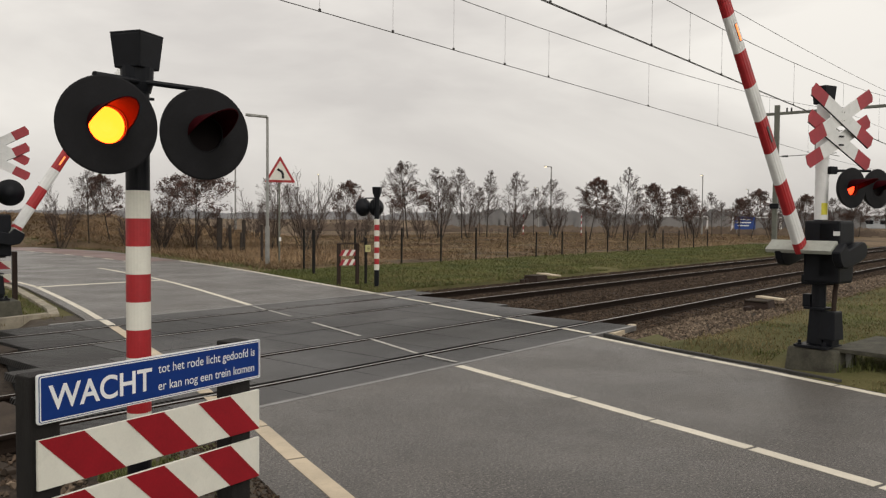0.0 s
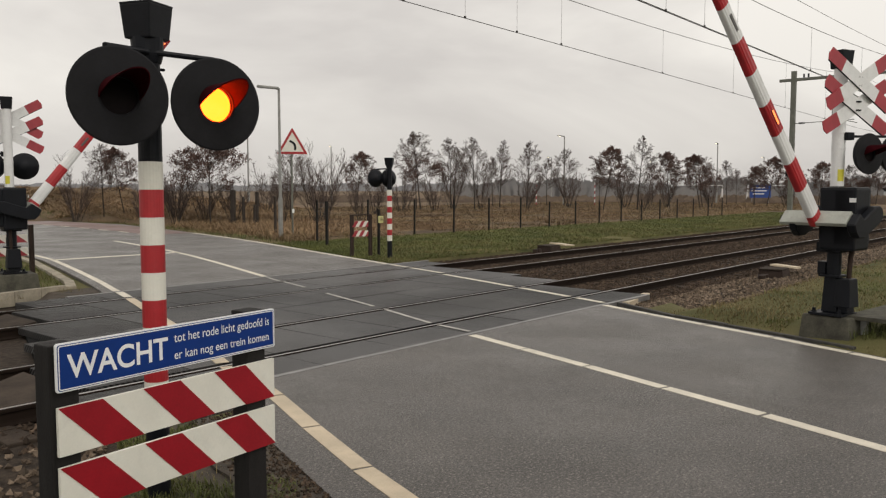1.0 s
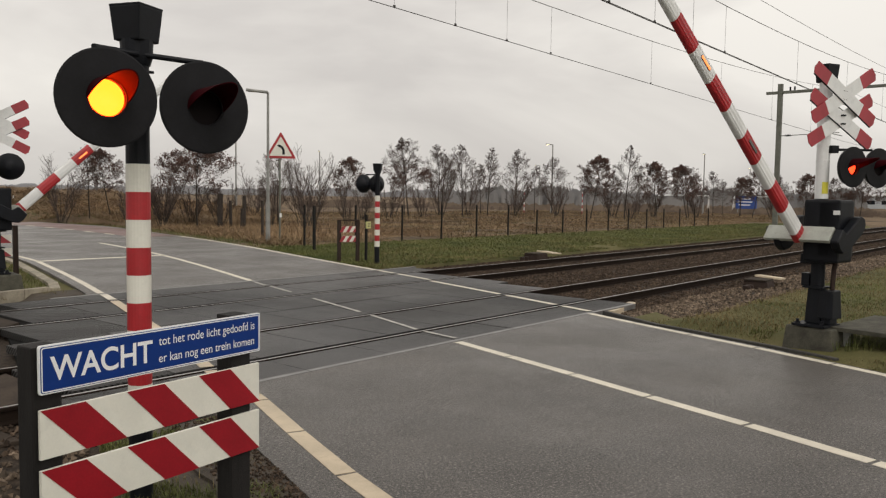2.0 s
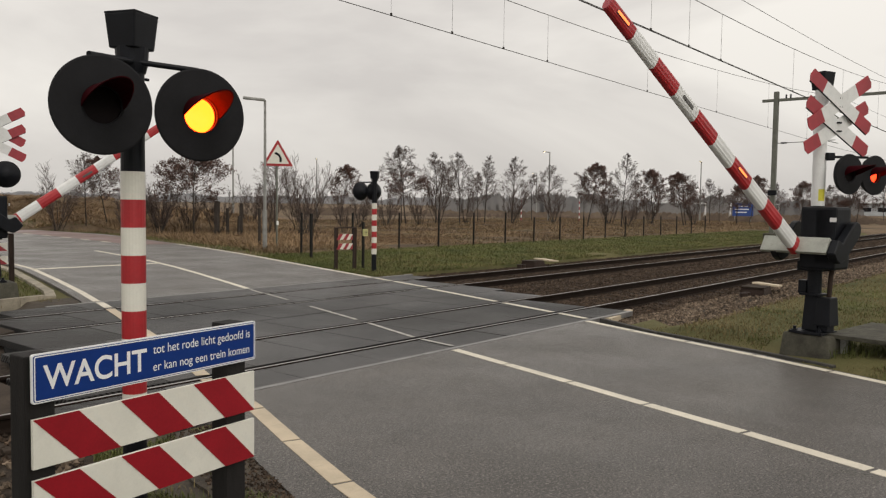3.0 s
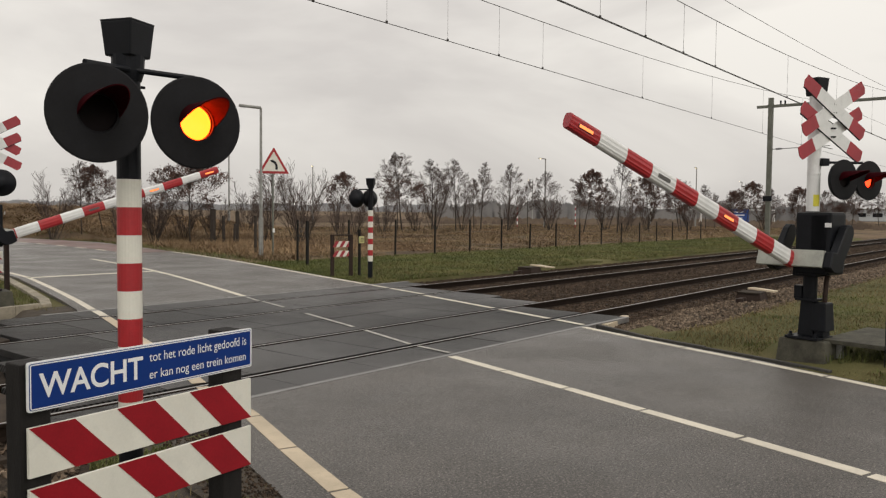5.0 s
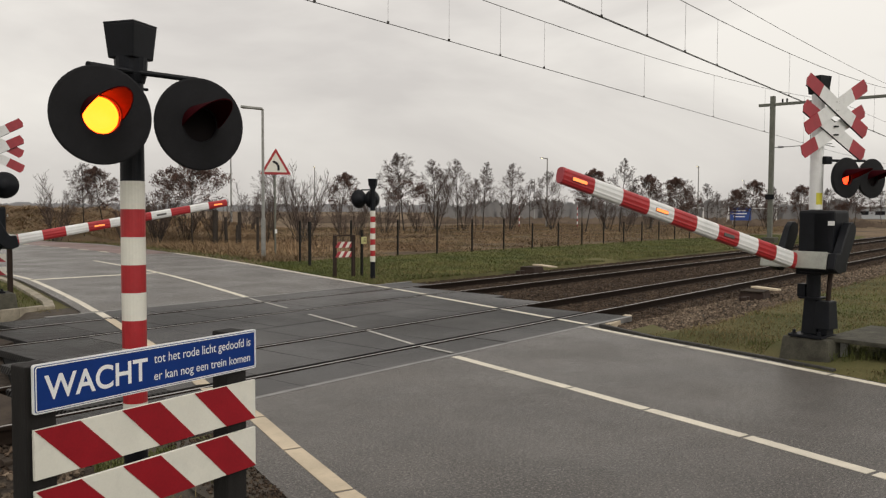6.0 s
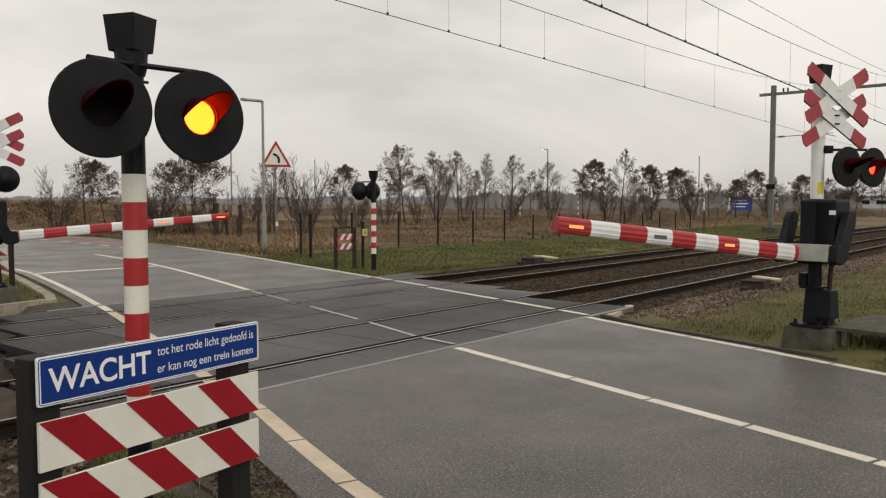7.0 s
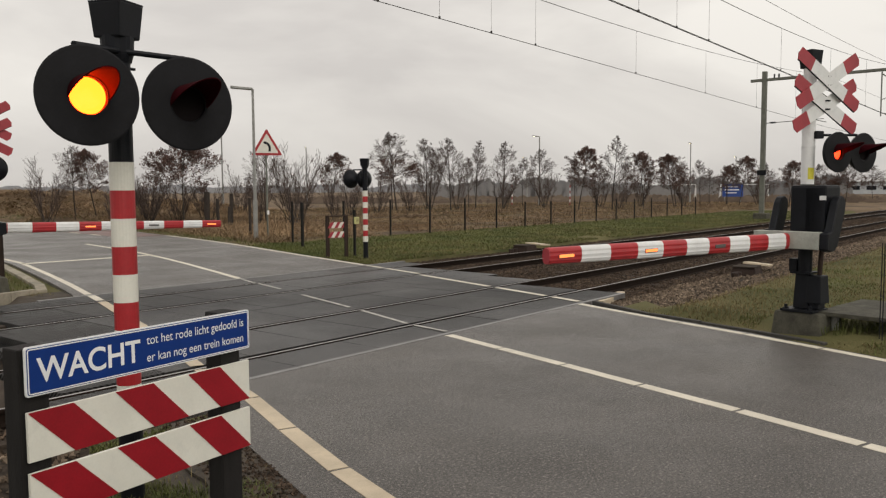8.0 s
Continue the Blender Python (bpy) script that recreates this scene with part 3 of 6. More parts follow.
# the level crossing's deck of dark panels
def build_deck():
    deck = thing("crossing_deck", pose(0, 0, 0), "dark damp rubber panels of the level crossing", "level crossing deck", kind="structure")
    bm = bmesh.new()
    ribbon(bm, [(edge_x(LEFT, 6.05) - 1.7, 6.05), (edge_x(LEFT, 13.34) - 1.7, 13.34)], [(edge_x(RIGHT, 6.05) + 0.8, 6.05), (edge_x(RIGHT, 13.34) + 0.9, 13.34)], -0.3, -0.088)
    part("deck_bed", bm, M_GROOVE, deck)
    rows = [(6.15, 6.80, 1.2), (6.985, 8.275, 1.02), (8.46, 9.62, 1.2), (9.63, 10.82, 1.2), (11.005, 12.295, 1.02), (12.48, 13.23, 1.2)]
    for y0, y1, size in rows:
        mid = (y0 + y1) / 2
        x0, x1 = edge_x(LEFT, mid) - 1.6, edge_x(RIGHT, mid) + 0.95
        first, was = None, None
        count = round((x1 - x0) / size)
        for i in range(count):
            ribbed = x0 + size * (i + 1) < edge_x(LEFT, mid) + 0.2
            if first is None or ribbed != was:
                was = ribbed
                bm = bmesh.new()
                box(bm, 0, 0, -0.045, size - 0.008, y1 - y0, 0.09, 0.006)
                first = ob = part("panel", bm, M_DECK_RIB if ribbed else M_DECK, deck)
            else:
                ob = new("panel", first.data)
                ob.parent = deck
            ob.location = (x0 + size * (i + 0.5), mid, random.uniform(-0.004, 0.0))
            ob.rotation_euler = (radians(random.uniform(-0.12, 0.12)), radians(random.uniform(-0.12, 0.12)), 0)
    for y, w in ((6.105, 0.075), (13.28, 0.075)):
        x = edge_x(LEFT, y) - 0.9
        while x < edge_x(RIGHT, y) + 0.7:
            bm = bmesh.new()
            box(bm, 0, 0, -0.04, 1.79, w, 0.085, 0.004)
            ob = part("edge_strip", bm, M_DECK_EDGE, deck, "pale steel edge strip")
            ob.location = (x + 0.9, y, 0.002)
            x += 1.8
    # added black strips beside each rail, imitating shade in the flange groove
    for r in RAILS:
        for y0, y1 in ((r - 0.10, r - 0.036), (r + 0.036, r + 0.115)):
            x0, x1 = edge_x(LEFT, r) - 1.6, edge_x(RIGHT, r) + 0.9
            bm = bmesh.new()
            box(bm, (x0 + x1) / 2, (y0 + y1) / 2, -0.055, x1 - x0, y1 - y0, 0.07)
            part("rubber_seal", bm, M_GROOVE, deck, "added black strip painting the groove's shade along the rail")
    # painted lines on the deck, much worn
    for a, b, mt, w in (((9.80, 13.15), (9.57, 12.46), M_WHITE_WORN, 0.06), ((9.55, 12.30), (9.25, 11.30), M_WHITE_WORN, 0.06), ((8.95, 10.35), (8.42, 8.66), M_WHITE_WORN, 0.06),
                        ((8.30, 8.28), (7.84, 6.98), M_WHITE_WORN, 0.06), ((7.80, 6.80), (7.70, 6.2), M_WHITE_WORN, 0.06),
                        ((13.42, 13.2), (13.2, 12.47), M_WHITE_LINE, 0.11), ((13.15, 12.3), (12.75, 11.0), M_WHITE_LINE, 0.11), ((12.58, 10.8), (11.82, 8.5), M_WHITE_LINE, 0.11),
                        ((11.75, 8.27), (11.32, 6.98), M_WHITE_LINE, 0.11), ((11.27, 6.8), (11.06, 6.2), M_WHITE_LINE, 0.11),
                        ((6.70, 13.2), (6.48, 12.47), M_WHITE_LINE, 0.13), ((6.42, 12.3), (6.0, 11.0), M_CREAM_LINE, 0.14), ((5.93, 10.8), (5.2, 8.5), M_CREAM_LINE, 0.14),
                        ((5.1, 8.27), (4.62, 6.98), M_CREAM_LINE, 0.14), ((4.55, 6.8), (4.34, 6.2), M_CREAM_LINE, 0.14)):
        stroke(deck, "painted_line", a, b, w, mt, z=0.007)
    # sloped plates that guard the panel ends
    for x, y in ((edge_x(LEFT, 7.6) - 1.85, 7.63), (edge_x(LEFT, 11.6) - 1.85, 11.65)):
        bm = bmesh.new()
        vs = [bm.verts.new(c) for c in ((-0.55, -0.42, -0.15), (0.15, -0.55, -0.15), (0.15, 0.55, -0.15), (-0.55, 0.42, -0.15), (0.15, -0.5, 0.0), (0.15, 0.5, 0.0))]
        for q in ((0, 1, 4), (3, 5, 2), (0, 4, 5, 3), (1, 2, 5, 4), (0, 3, 2, 1)):
            bm.faces.new([vs[i] for i in q])
        bmesh.ops.recalc_face_normals(bm, faces=bm.faces)
        ob = part("deflector_plate", bm, M_SLEEPER, deck, "sloped rusty guard plate")
        ob.location = (x, y, 0)


build_deck()


# ---- flashing times: the left lamp of the near signal burns in these spells, the right one between them ----
FLASH = [(0.465 + 0.668 * k, 0.465 + 0.668 * k + 0.262) for k in range(-1, 12)]
FADES = []   # (object, rest pose, shown pose, spell after which it shows)
SHUTTERS = []   # (object, rest pose, moved pose, spell in which it is moved: "a" or "b")


def spell_rows(rest, moved, first):
    """Rows for a part that is moved during the spells (first) or between them (not first)."""
    def state(t):
        inside = any(a <= t < b for a, b in FLASH)
        return inside == first
    rows, prev = [], None
    for i in range(241):
        s = state(i / 30 + 1e-4)
        if prev is None or i == 240:
            rows.append((i / 30, moved if s else rest))
        elif s != prev:
            if rows[-1][0] < (i - 1) / 30 - 1e-6:
                rows.append(((i - 1) / 30, moved if prev else rest))
            rows.append((i / 30, moved if s else rest))
        prev = s
    return rows


def fade_rows(rest, moved, first):
    """Rows for the added disc whose fading glow shows for a moment after a lamp goes out."""
    ends = [b if first else a for a, b in FLASH if not 4.4 < a < 4.6]
    on = [any(e <= i / 30 + 1e-4 < e + 0.085 for e in ends) for i in range(241)]
    rows = []
    for i, now in enumerate(on):
        edge = i in (0, 240) or on[i - 1] != now or on[i + 1] != now
        if edge:
            rows.append((i / 30, moved if now else rest))
    return rows


# ---- signal lamps ----
def lamp_unit(owner, m, radius, spell, fades=False):
    """Round black board with a hooded lamp looking along its own -y; halves of an added dark shutter close over the
    glowing lens to imitate it going out.
    """
    lens = radius * 0.375
    bm = bmesh.new()
    n = 48
    rings = []
    for r, y in ((lens, 0.0), (lens, 0.012), (radius * 0.96, 0.012), (radius, 0.004), (radius, -0.006), (radius * 0.965, -0.010), (lens + 0.012, -0.016), (lens, -0.010)):
        rings.append([bm.verts.new((math.cos(2 * math.pi * i / n) * r, y, math.sin(2 * math.pi * i / n) * r)) for i in range(n)])
    for a, b in zip(rings, rings[1:] + rings[:1]):
        for i in range(n):
            bm.faces.new((a[i], a[(i + 1) % n], b[(i + 1) % n], b[i]))
    bmesh.ops.recalc_face_normals(bm, faces=bm.faces)
    board = part("backboard", bm, M_DISC, owner, "round matt black backboard")
    board.matrix_basis = m
    bm = bmesh.new()
    k = 32
    rings = []
    for r, y in ((radius * 0.93, 0.012), (radius * 0.90, 0.05), (radius * 0.55, 0.10), (lens * 0.9, 0.15), (lens * 0.5, 0.16)):
        rings.append([bm.verts.new((math.cos(2 * math.pi * i / k) * r, y, math.sin(2 * math.pi * i / k) * r)) for i in range(k)])
    for a, b in zip(rings, rings[1:]):
        for i in range(k):
            bm.faces.new((a[i], a[(i + 1) % k], b[(i + 1) % k], b[i]))
    bm.faces.new(rings[-1])
    bmesh.ops.recalc_face_normals(bm, faces=bm.faces)
    hs = part("lamp_housing", bm, M_BLACK, owner, smooth=True)
    hs.matrix_basis = m
    # lens: shallow glowing dome
    bm = bmesh.new()
    rings = []
    for r, y in ((lens * 1.02, 0.040), (lens * 0.7, 0.034), (lens * 0.35, 0.031)):
        rings.append([bm.verts.new((math.cos(2 * math.pi * i / k) * r, y, math.sin(2 * math.pi * i / k) * r)) for i in range(k)])
    for a, b in zip(rings, rings[1:]):
        for i in range(k):
            bm.faces.new((a[i], a[(i + 1) % k], b[(i + 1) % k], b[i]))
    bm.faces.new(rings[-1])
    ln = part("lens", bm, M_LENS_LIT if fades else M_LENS_SIDE, owner, "glowing red lens")
    ln.matrix_basis = m
    # hood, with red lamp glow put into its colour
    bm = bmesh.new()
    r0, r1 = lens + 0.004, lens + 0.010
    span = [radians(-10 + 200 * i / 36) for i in range(37)]
    rows = []
    for a in span:
        s = max(0.0, (math.sin(a) + 0.18) / 1.18)
        ln_ = radius * 1.34 * s + 0.006
        c, d = math.cos(a), math.sin(a)
        rows.append([bm.verts.new(p) for p in ((c * r0, -0.008, d * r0), (c * r0 * 1.02, -ln_, d * r0 * 1.02), (c * r1 * 1.02, -ln_, d * r1 * 1.02), (c * r1, -0.008, d * r1))])
    for a, b in zip(rows, rows[1:]):
        for i in range(4):
            bm.faces.new((a[i], a[(i + 1) % 4], b[(i + 1) % 4], b[i]))
    bm.faces.new(rows[0])
    bm.faces.new(rows[-1][::-1])
    bmesh.ops.recalc_face_normals(bm, faces=bm.faces)
    hd = part("hood", bm, M_HOOD_REDLIT, owner, "black visor over the lens, reddened in colour for lamp glow")
    hd.matrix_basis = m
    # two added dark half discs inside the board; closed, they imitate an unlit lamp
    for side in (1, -1):
        bm = bmesh.new()
        pts = [(math.cos(radians(a)) * lens * 1.06, side * math.sin(radians(a)) * lens * 1.06) for a in range(0, 181, 10)]
        lo = [bm.verts.new((x, 0.020 + 0.002 * side, z - side * 0.002)) for x, z in pts]
        hi = [bm.verts.new((x, 0.026 + 0.002 * side, z - side * 0.002)) for x, z in pts]
        bm.faces.new(lo)
        bm.faces.new(hi[::-1])
        for i in range(len(pts)):
            j = (i + 1) % len(pts)
            bm.faces.new((lo[i], lo[j], hi[j], hi[i]))
        bmesh.ops.recalc_face_normals(bm, faces=bm.faces)
        sh = part("shutter", bm, M_SHUTTER, owner, "added dark red shutter imitating an unlit lens")
        SHUTTERS.append((sh, m, m @ pose(0, 0, side * lens * 1.12), spell))


    # Added glowing disc, no part of the lamp, stands in for its afterglow.
    if fades:
        bm = bmesh.new()
        lo = [bm.verts.new((math.cos(2 * math.pi * i / k) * lens * 0.97, 0.003, math.sin(2 * math.pi * i / k) * lens * 0.97)) for i in range(k)]
        hi = [bm.verts.new((v.co.x, -0.003, v.co.z)) for v in lo]
        bm.faces.new(lo)
        bm.faces.new(hi[::-1])
        for i in range(k):
            bm.faces.new((lo[i], hi[i], hi[(i + 1) % k], lo[(i + 1) % k]))
        bmesh.ops.recalc_face_normals(bm, faces=bm.faces)
        fg = part("inner_lens", bm, M_AFTERGLOW, owner, "added dim red disc imitating the lamp's afterglow")
        FADES.append((fg, m @ pose(0, 0.062, 0), m @ pose(0, 0.010, 0), spell))


def top_box(owner, x, y, z, w, h, rz):
    """Tapered black bell housing on a signal post."""
    bm = bmesh.new()
    box(bm, 0, 0, h / 2, w * 0.84, w * 0.84, h, 0.008, taper=1.19)
    box(bm, 0, 0, h + 0.004, w * 1.0, w * 1.0, 0.012, 0.003)
    ob = part("bell_housing", bm, M_BLACK, owner, "tapered black bell housing")
    ob.matrix_basis = pose(x, y, z, 0, 0, rz)
    return ob


def banded_post(owner, r, top, bands, low, z_black, size):
    """Post with red and white bands, black above and below; white comes first at the top."""
    for z0, z1 in ((low, top - bands * size), (top, z_black)):
        bm = bmesh.new()
        tube(bm, (0, 0, z0), (0, 0, z1), r, n=24)
        part("post", bm, M_BLACK, owner, "black steel post")
    for i in range(bands):
        bm = bmesh.new()
        z = top - i * size
        tube(bm, (0, 0, z - size), (0, 0, z), r + 0.0015, n=24)
        part("band", bm, M_WHITE if i % 2 == 0 else M_RED, owner, "white reflective band" if i % 2 == 0 else "red reflective band")


def near_signal():
    s = thing("level_crossing_signal", pose(2.38, 4.28, 0), "red and white banded post with two round black flashing lamps", "crossing signal", "flashing signals")
    banded_post(s, 0.066, 1.942, 9, -0.1, 2.60, 0.1595)
    bm = bmesh.new()
    tube(bm, (0, 0, 2.54), (0, 0, 2.64), 0.086, 0.092, n=20)
    tube(bm, (0, 0, 2.50), (0, 0, 2.55), 0.074, 0.088, n=20)
    part("collar", bm, M_BLACK, s)
    top_box(s, 0.0, 0.0, 2.630, 0.205, 0.19, 22)
    bm = bmesh.new()
    tube(bm, (-0.02, -0.06, 2.555), (0.30, -0.20, 2.535), 0.016, n=10)
    tube(bm, (-0.02, -0.06, 2.555), (-0.36, -0.22, 2.53), 0.016, n=10)
    tube(bm, (0.26, -0.20, 2.54), (0.26, -0.20, 2.40), 0.014, n=8)
    tube(bm, (-0.34, -0.21, 2.53), (-0.34, -0.21, 2.40), 0.014, n=8)
    part("lamp_arm", bm, M_BLACK, s, "black steel lamp bracket")
    bm = bmesh.new()
    box(bm, 0.075, -0.02, 2.47, 0.03, 0.02, 0.015, 0.003)
    part("bolt", bm, M_BLACK, s)
    lamp_unit(s, pose(-0.322, -0.28, 2.268, 0, 0, -11), 0.257, "a", True)
    lamp_unit(s, pose(0.260, -0.28, 2.270, 0, 0, -11), 0.263, "b", True)


near_signal()


def far_signal():
    s = thing("level_crossing_signal", pose(15.13, 14.92, 0), "banded post with two black lamps seen from behind", "crossing signal", "flashing signals")
    banded_post(s, 0.066, 1.77, 9, -0.1, 2.42, 0.151)
    bm = bmesh.new()
    tube(bm, (0, 0, 2.36), (0, 0, 2.45), 0.085, 0.094, n=16)
    tube(bm, (0.0, 0.0, 2.33), (-0.25, 0.20, 2.32), 0.018, n=8)
    part("lamp_arm", bm, M_BLACK, s)
    top_box(s, 0, 0, 2.42, 0.22, 0.19, 30)
    lamp_unit(s, pose(-0.25, 0.27, 2.08, 0, 0, 170), 0.245, "b")
    lamp_unit(s, pose(0.14, 0.17, 2.08, 0, 0, 170), 0.245, "a")


far_signal()


# ---- boards ----
def text_part(owner, body, m, width, height, material, label="", weight=0.0):
    cu = bpy.data.curves.new("text", "FONT")
    cu.body = body
    cu.extrude, cu.offset = 0.0, weight
    tmp = bpy.data.objects.new("text", cu)
    scene.collection.objects.link(tmp)
    bpy.context.view_layer.update()
    me = bpy.data.meshes.new_from_object(tmp.evaluated_get(bpy.context.evaluated_depsgraph_get()))
    bpy.data.objects.remove(tmp)
    co = np.array([v.co[:] for v in me.vertices])
    lo, hi = co.min(0), co.max(0)
    for v in me.vertices:
        x = (v.co.x - lo[0]) / (hi[0] - lo[0]) * width
        y = (v.co.y - lo[1]) / (hi[1] - lo[1]) * height
        v.co = (x, 0, y)
    # gather the faces letter by letter, a dot with its stem
    root = list(range(len(me.vertices)))

    def top(i):
        while root[i] != i:
            root[i] = root[root[i]]
            i = root[i]
        return i

    for f in me.polygons:
        for i in f.vertices[1:]:
            root[top(i)] = top(f.vertices[0])
    groups = {}
    for f in me.polygons:
        groups.setdefault(top(f.vertices[0]), []).append(f)
    spans = []
    for fs in groups.values():
        xs = [me.vertices[i].co.x for f in fs for i in f.vertices]
        spans.append([min(xs), max(xs), fs])
    spans.sort(key=lambda g: g[1] - g[0], reverse=True)
    letters = []
    for x0, x1, fs in spans:
        home = next((g for g in letters if g[0] <= (x0 + x1) / 2 <= g[1]), None)
        if home:
            home[2].extend(fs)
        else:
            letters.append([x0, x1, list(fs)])
    for x0, x1, fs in sorted(letters, key=lambda g: g[0]):
        ids = sorted({i for f in fs for i in f.vertices})
        at = {i: k for k, i in enumerate(ids)}
        one = bpy.data.meshes.new("letter")
        one.from_pydata([me.vertices[i].co[:] for i in ids], [], [[at[i] for i in f.vertices] for f in fs])
        one.materials.append(material)
        ob = new("letter", one)
        ob.parent = owner
        ob.matrix_basis = m
        ob["label"] = label


def rounded_plate(bm, w, h, y0, y1, r, z=0.0, x=0.0):
    """A thin upright plate with rounded corners."""
    pts = []
    for cx_, cz_, a0 in ((w - r, h - r, 0), (r, h - r, 90), (r, r, 180), (w - r, r, 270)):
        for k in range(5):
            a = radians(a0 + 22.5 * k)
            pts.append((x + cx_ + math.cos(a) * r, z + cz_ + math.sin(a) * r))
    lo = [bm.verts.new((px, y0, pz)) for px, pz in pts]
    hi = [bm.verts.new((px, y1, pz)) for px, pz in pts]
    bm.faces.new(lo)
    bm.faces.new(hi[::-1])
    n = len(pts)
    for i in range(n):
        bm.faces.new((lo[i], lo[(i + 1) % n], hi[(i + 1) % n], hi[i]))
    bmesh.ops.recalc_face_normals(bm, faces=bm.faces)


def plate_border(bm, w, h, r, inset, t, y):
    """A thin painted outline on a plate."""
    def outline(g):
        pts = []
        rr = max(0.002, r - g)
        for cx_, cz_, a0 in ((w - g - rr, h - g - rr, 0), (g + rr, h - g - rr, 90), (g + rr, g + rr, 180), (w - g - rr, g + rr, 270)):
            for k in range(5):
                a = radians(a0 + 22.5 * k)
                pts.append((cx_ + math.cos(a) * rr, cz_ + math.sin(a) * rr))
        return [bm.verts.new((px, y, pz)) for px, pz in pts]
    a, b = outline(inset), outline(inset + t)
    for i in range(len(a)):
        j = (i + 1) % len(a)
        bm.faces.new((a[i], a[j], b[j], b[i]))


def striped_board(owner, w, h, x, z, stripes, y=0.0, slant=1.0):
    """White board with slanting red stripes, each stripe a piece of film."""
    bm = bmesh.new()
    box(bm, x + w / 2, y + 0.009, z + h / 2, w, 0.018, h, 0.002)
    board = part("striped_board", bm, M_WHITE, owner, "white board with slanting red stripes")
    s = w / stripes
    for k in range(0, stripes + 1, 2):
        poly = [(k * s, h), (k * s + s, h), (k * s + s + s * slant, 0), (k * s + s * slant, 0)]
        # clip to the board's end
        out = []
        for (x0, z0), (x1, z1) in zip(poly, poly[1:] + poly[:1]):
            if x0 <= w:
                out.append((x0, z0))
            if (x0 - w) * (x1 - w) < 0:
                t = (w - x0) / (x1 - x0)
                out.append((w, z0 + (z1 - z0) * t))
        if len(out) < 3:
            continue
        bm = bmesh.new()
        f = bm.faces.new([bm.verts.new((x + px, y - 0.0025, z + pz)) for px, pz in out])
        bmesh.ops.recalc_face_normals(bm, faces=bm.faces)
        if f.normal.y > 0:
            f.normal_flip()
        st = part("stripe", bm, M_RED_DULL if stripes < 5 else M_RED_DEEP, board, "red reflective stripe")
    return board


def warning_board():
    b = thing("warning_board", pose(1.43, 3.385, 0, 0, 0, 6.28), "tarred posts with a blue sign and two striped boards", "warning board", "striped barriers")
    for x in (0.048, 1.125):
        bm = bmesh.new()
        box(bm, x, 0.085, 0.53, 0.13, 0.12, 1.19 + (0.02 if x > 1 else 0), 0.008)
        part("post", bm, M_POST_WOOD, b, "dark tarred wooden post")
    for z in (0.646, 0.386):
        striped_board(b, 1.232, 0.213, 0.0, z, 6)
    bm = bmesh.new()
    for z in (0.76, 0.50, 1.03):
        box(bm, 0.57, 0.04, z, 1.1, 0.035, 0.035, 0.004)
    part("rail", bm, M_GALV, b, "grey steel backing rail")
    bm = bmesh.new()
    rounded_plate(bm, 1.24, 0.210, 0.0, 0.012, 0.012, z=0.924, x=-0.002)
    plate = part("sign_plate", bm, M_LETTER, b, "blue sign with white lettering and border")
    bm = bmesh.new()
    rounded_plate(bm, 1.228, 0.198, -0.0025, -0.0005, 0.012, z=0.930, x=0.004)
    part("sign_face", bm, M_SIGN_BLUE, plate, "deep blue reflective face")
    bm = bmesh.new()
    plate_border(bm, 1.228, 0.198, 0.014, 0.003, 0.005, -0.0035)
    ob = part("border", bm, M_LETTER, plate, "thin white border")
    ob.matrix_basis = pose(0.004, 0, 0.930)
    text_part(plate, "WACHT", pose(0.045, -0.004, 0.924 + 0.052), 0.505, 0.108, M_LETTER, "large white letter", 0.017)
    text_part(plate, "tot het rode licht gedoofd is", pose(0.585, -0.004, 0.924 + 0.112), 0.610, 0.058, M_LETTER, "small white letter", 0.002)
    text_part(plate, "er kan nog een trein komen", pose(0.585, -0.004, 0.924 + 0.030), 0.606, 0.056, M_LETTER, "small white letter", 0.002)


warning_board()


def small_board(m, label, w, red):
    b = thing("warning_board", m, label, "warning board", "striped barriers")
    for x in (0, w):
        bm = bmesh.new()
        box(bm, x, 0.04, 0.52, 0.085, 0.10, 1.16, 0.008)
        part("post", bm, M_POST_BROWN, b, "brown wooden post")
    bm = bmesh.new()
    box(bm, w / 2, 0.04, 1.085, w + 0.06, 0.05, 0.03, 0.004)
    part("rail", bm, M_POST_BROWN, b)
    for z in (0.76, 0.5):
        striped_board(b, w - 0.16, 0.16, 0.08, z, 4, y=-0.02, slant=-1.0 if red else 1.0)


small_board(pose(14.75, 15.97, 0, 0, 0, -22), "brown wooden frame with two small striped boards", 0.54, True)
small_board(pose(5.65, 16.6, -0.02, 0, 0, -8), "brown wooden posts with striped boards beside the barrier", 0.95, False)


def call_post():
    p = thing("marker_post", pose(15.58, 15.79, 0), "slim dark post with a pale yellow box", "marker post")
    bm = bmesh.new()
    box(bm, 0, 0, 0.60, 0.06, 0.06, 1.28, 0.006)
    part("post", bm, M_POST_WOOD, p)
    bm = bmesh.new()
    box(bm, 0.02, -0.06, 0.95, 0.17, 0.05, 0.19, 0.008)
    part("box", bm, M_CREAM, p, "pale yellow box")
    bm = bmesh.new()
    for z in (0.99, 0.95, 0.91):
        box(bm, 0.02, -0.088, z, 0.11, 0.004, 0.014)
    part("text_bars", bm, M_POST_BROWN, p)


call_post()


# ---- barriers ----
BOOMS = []


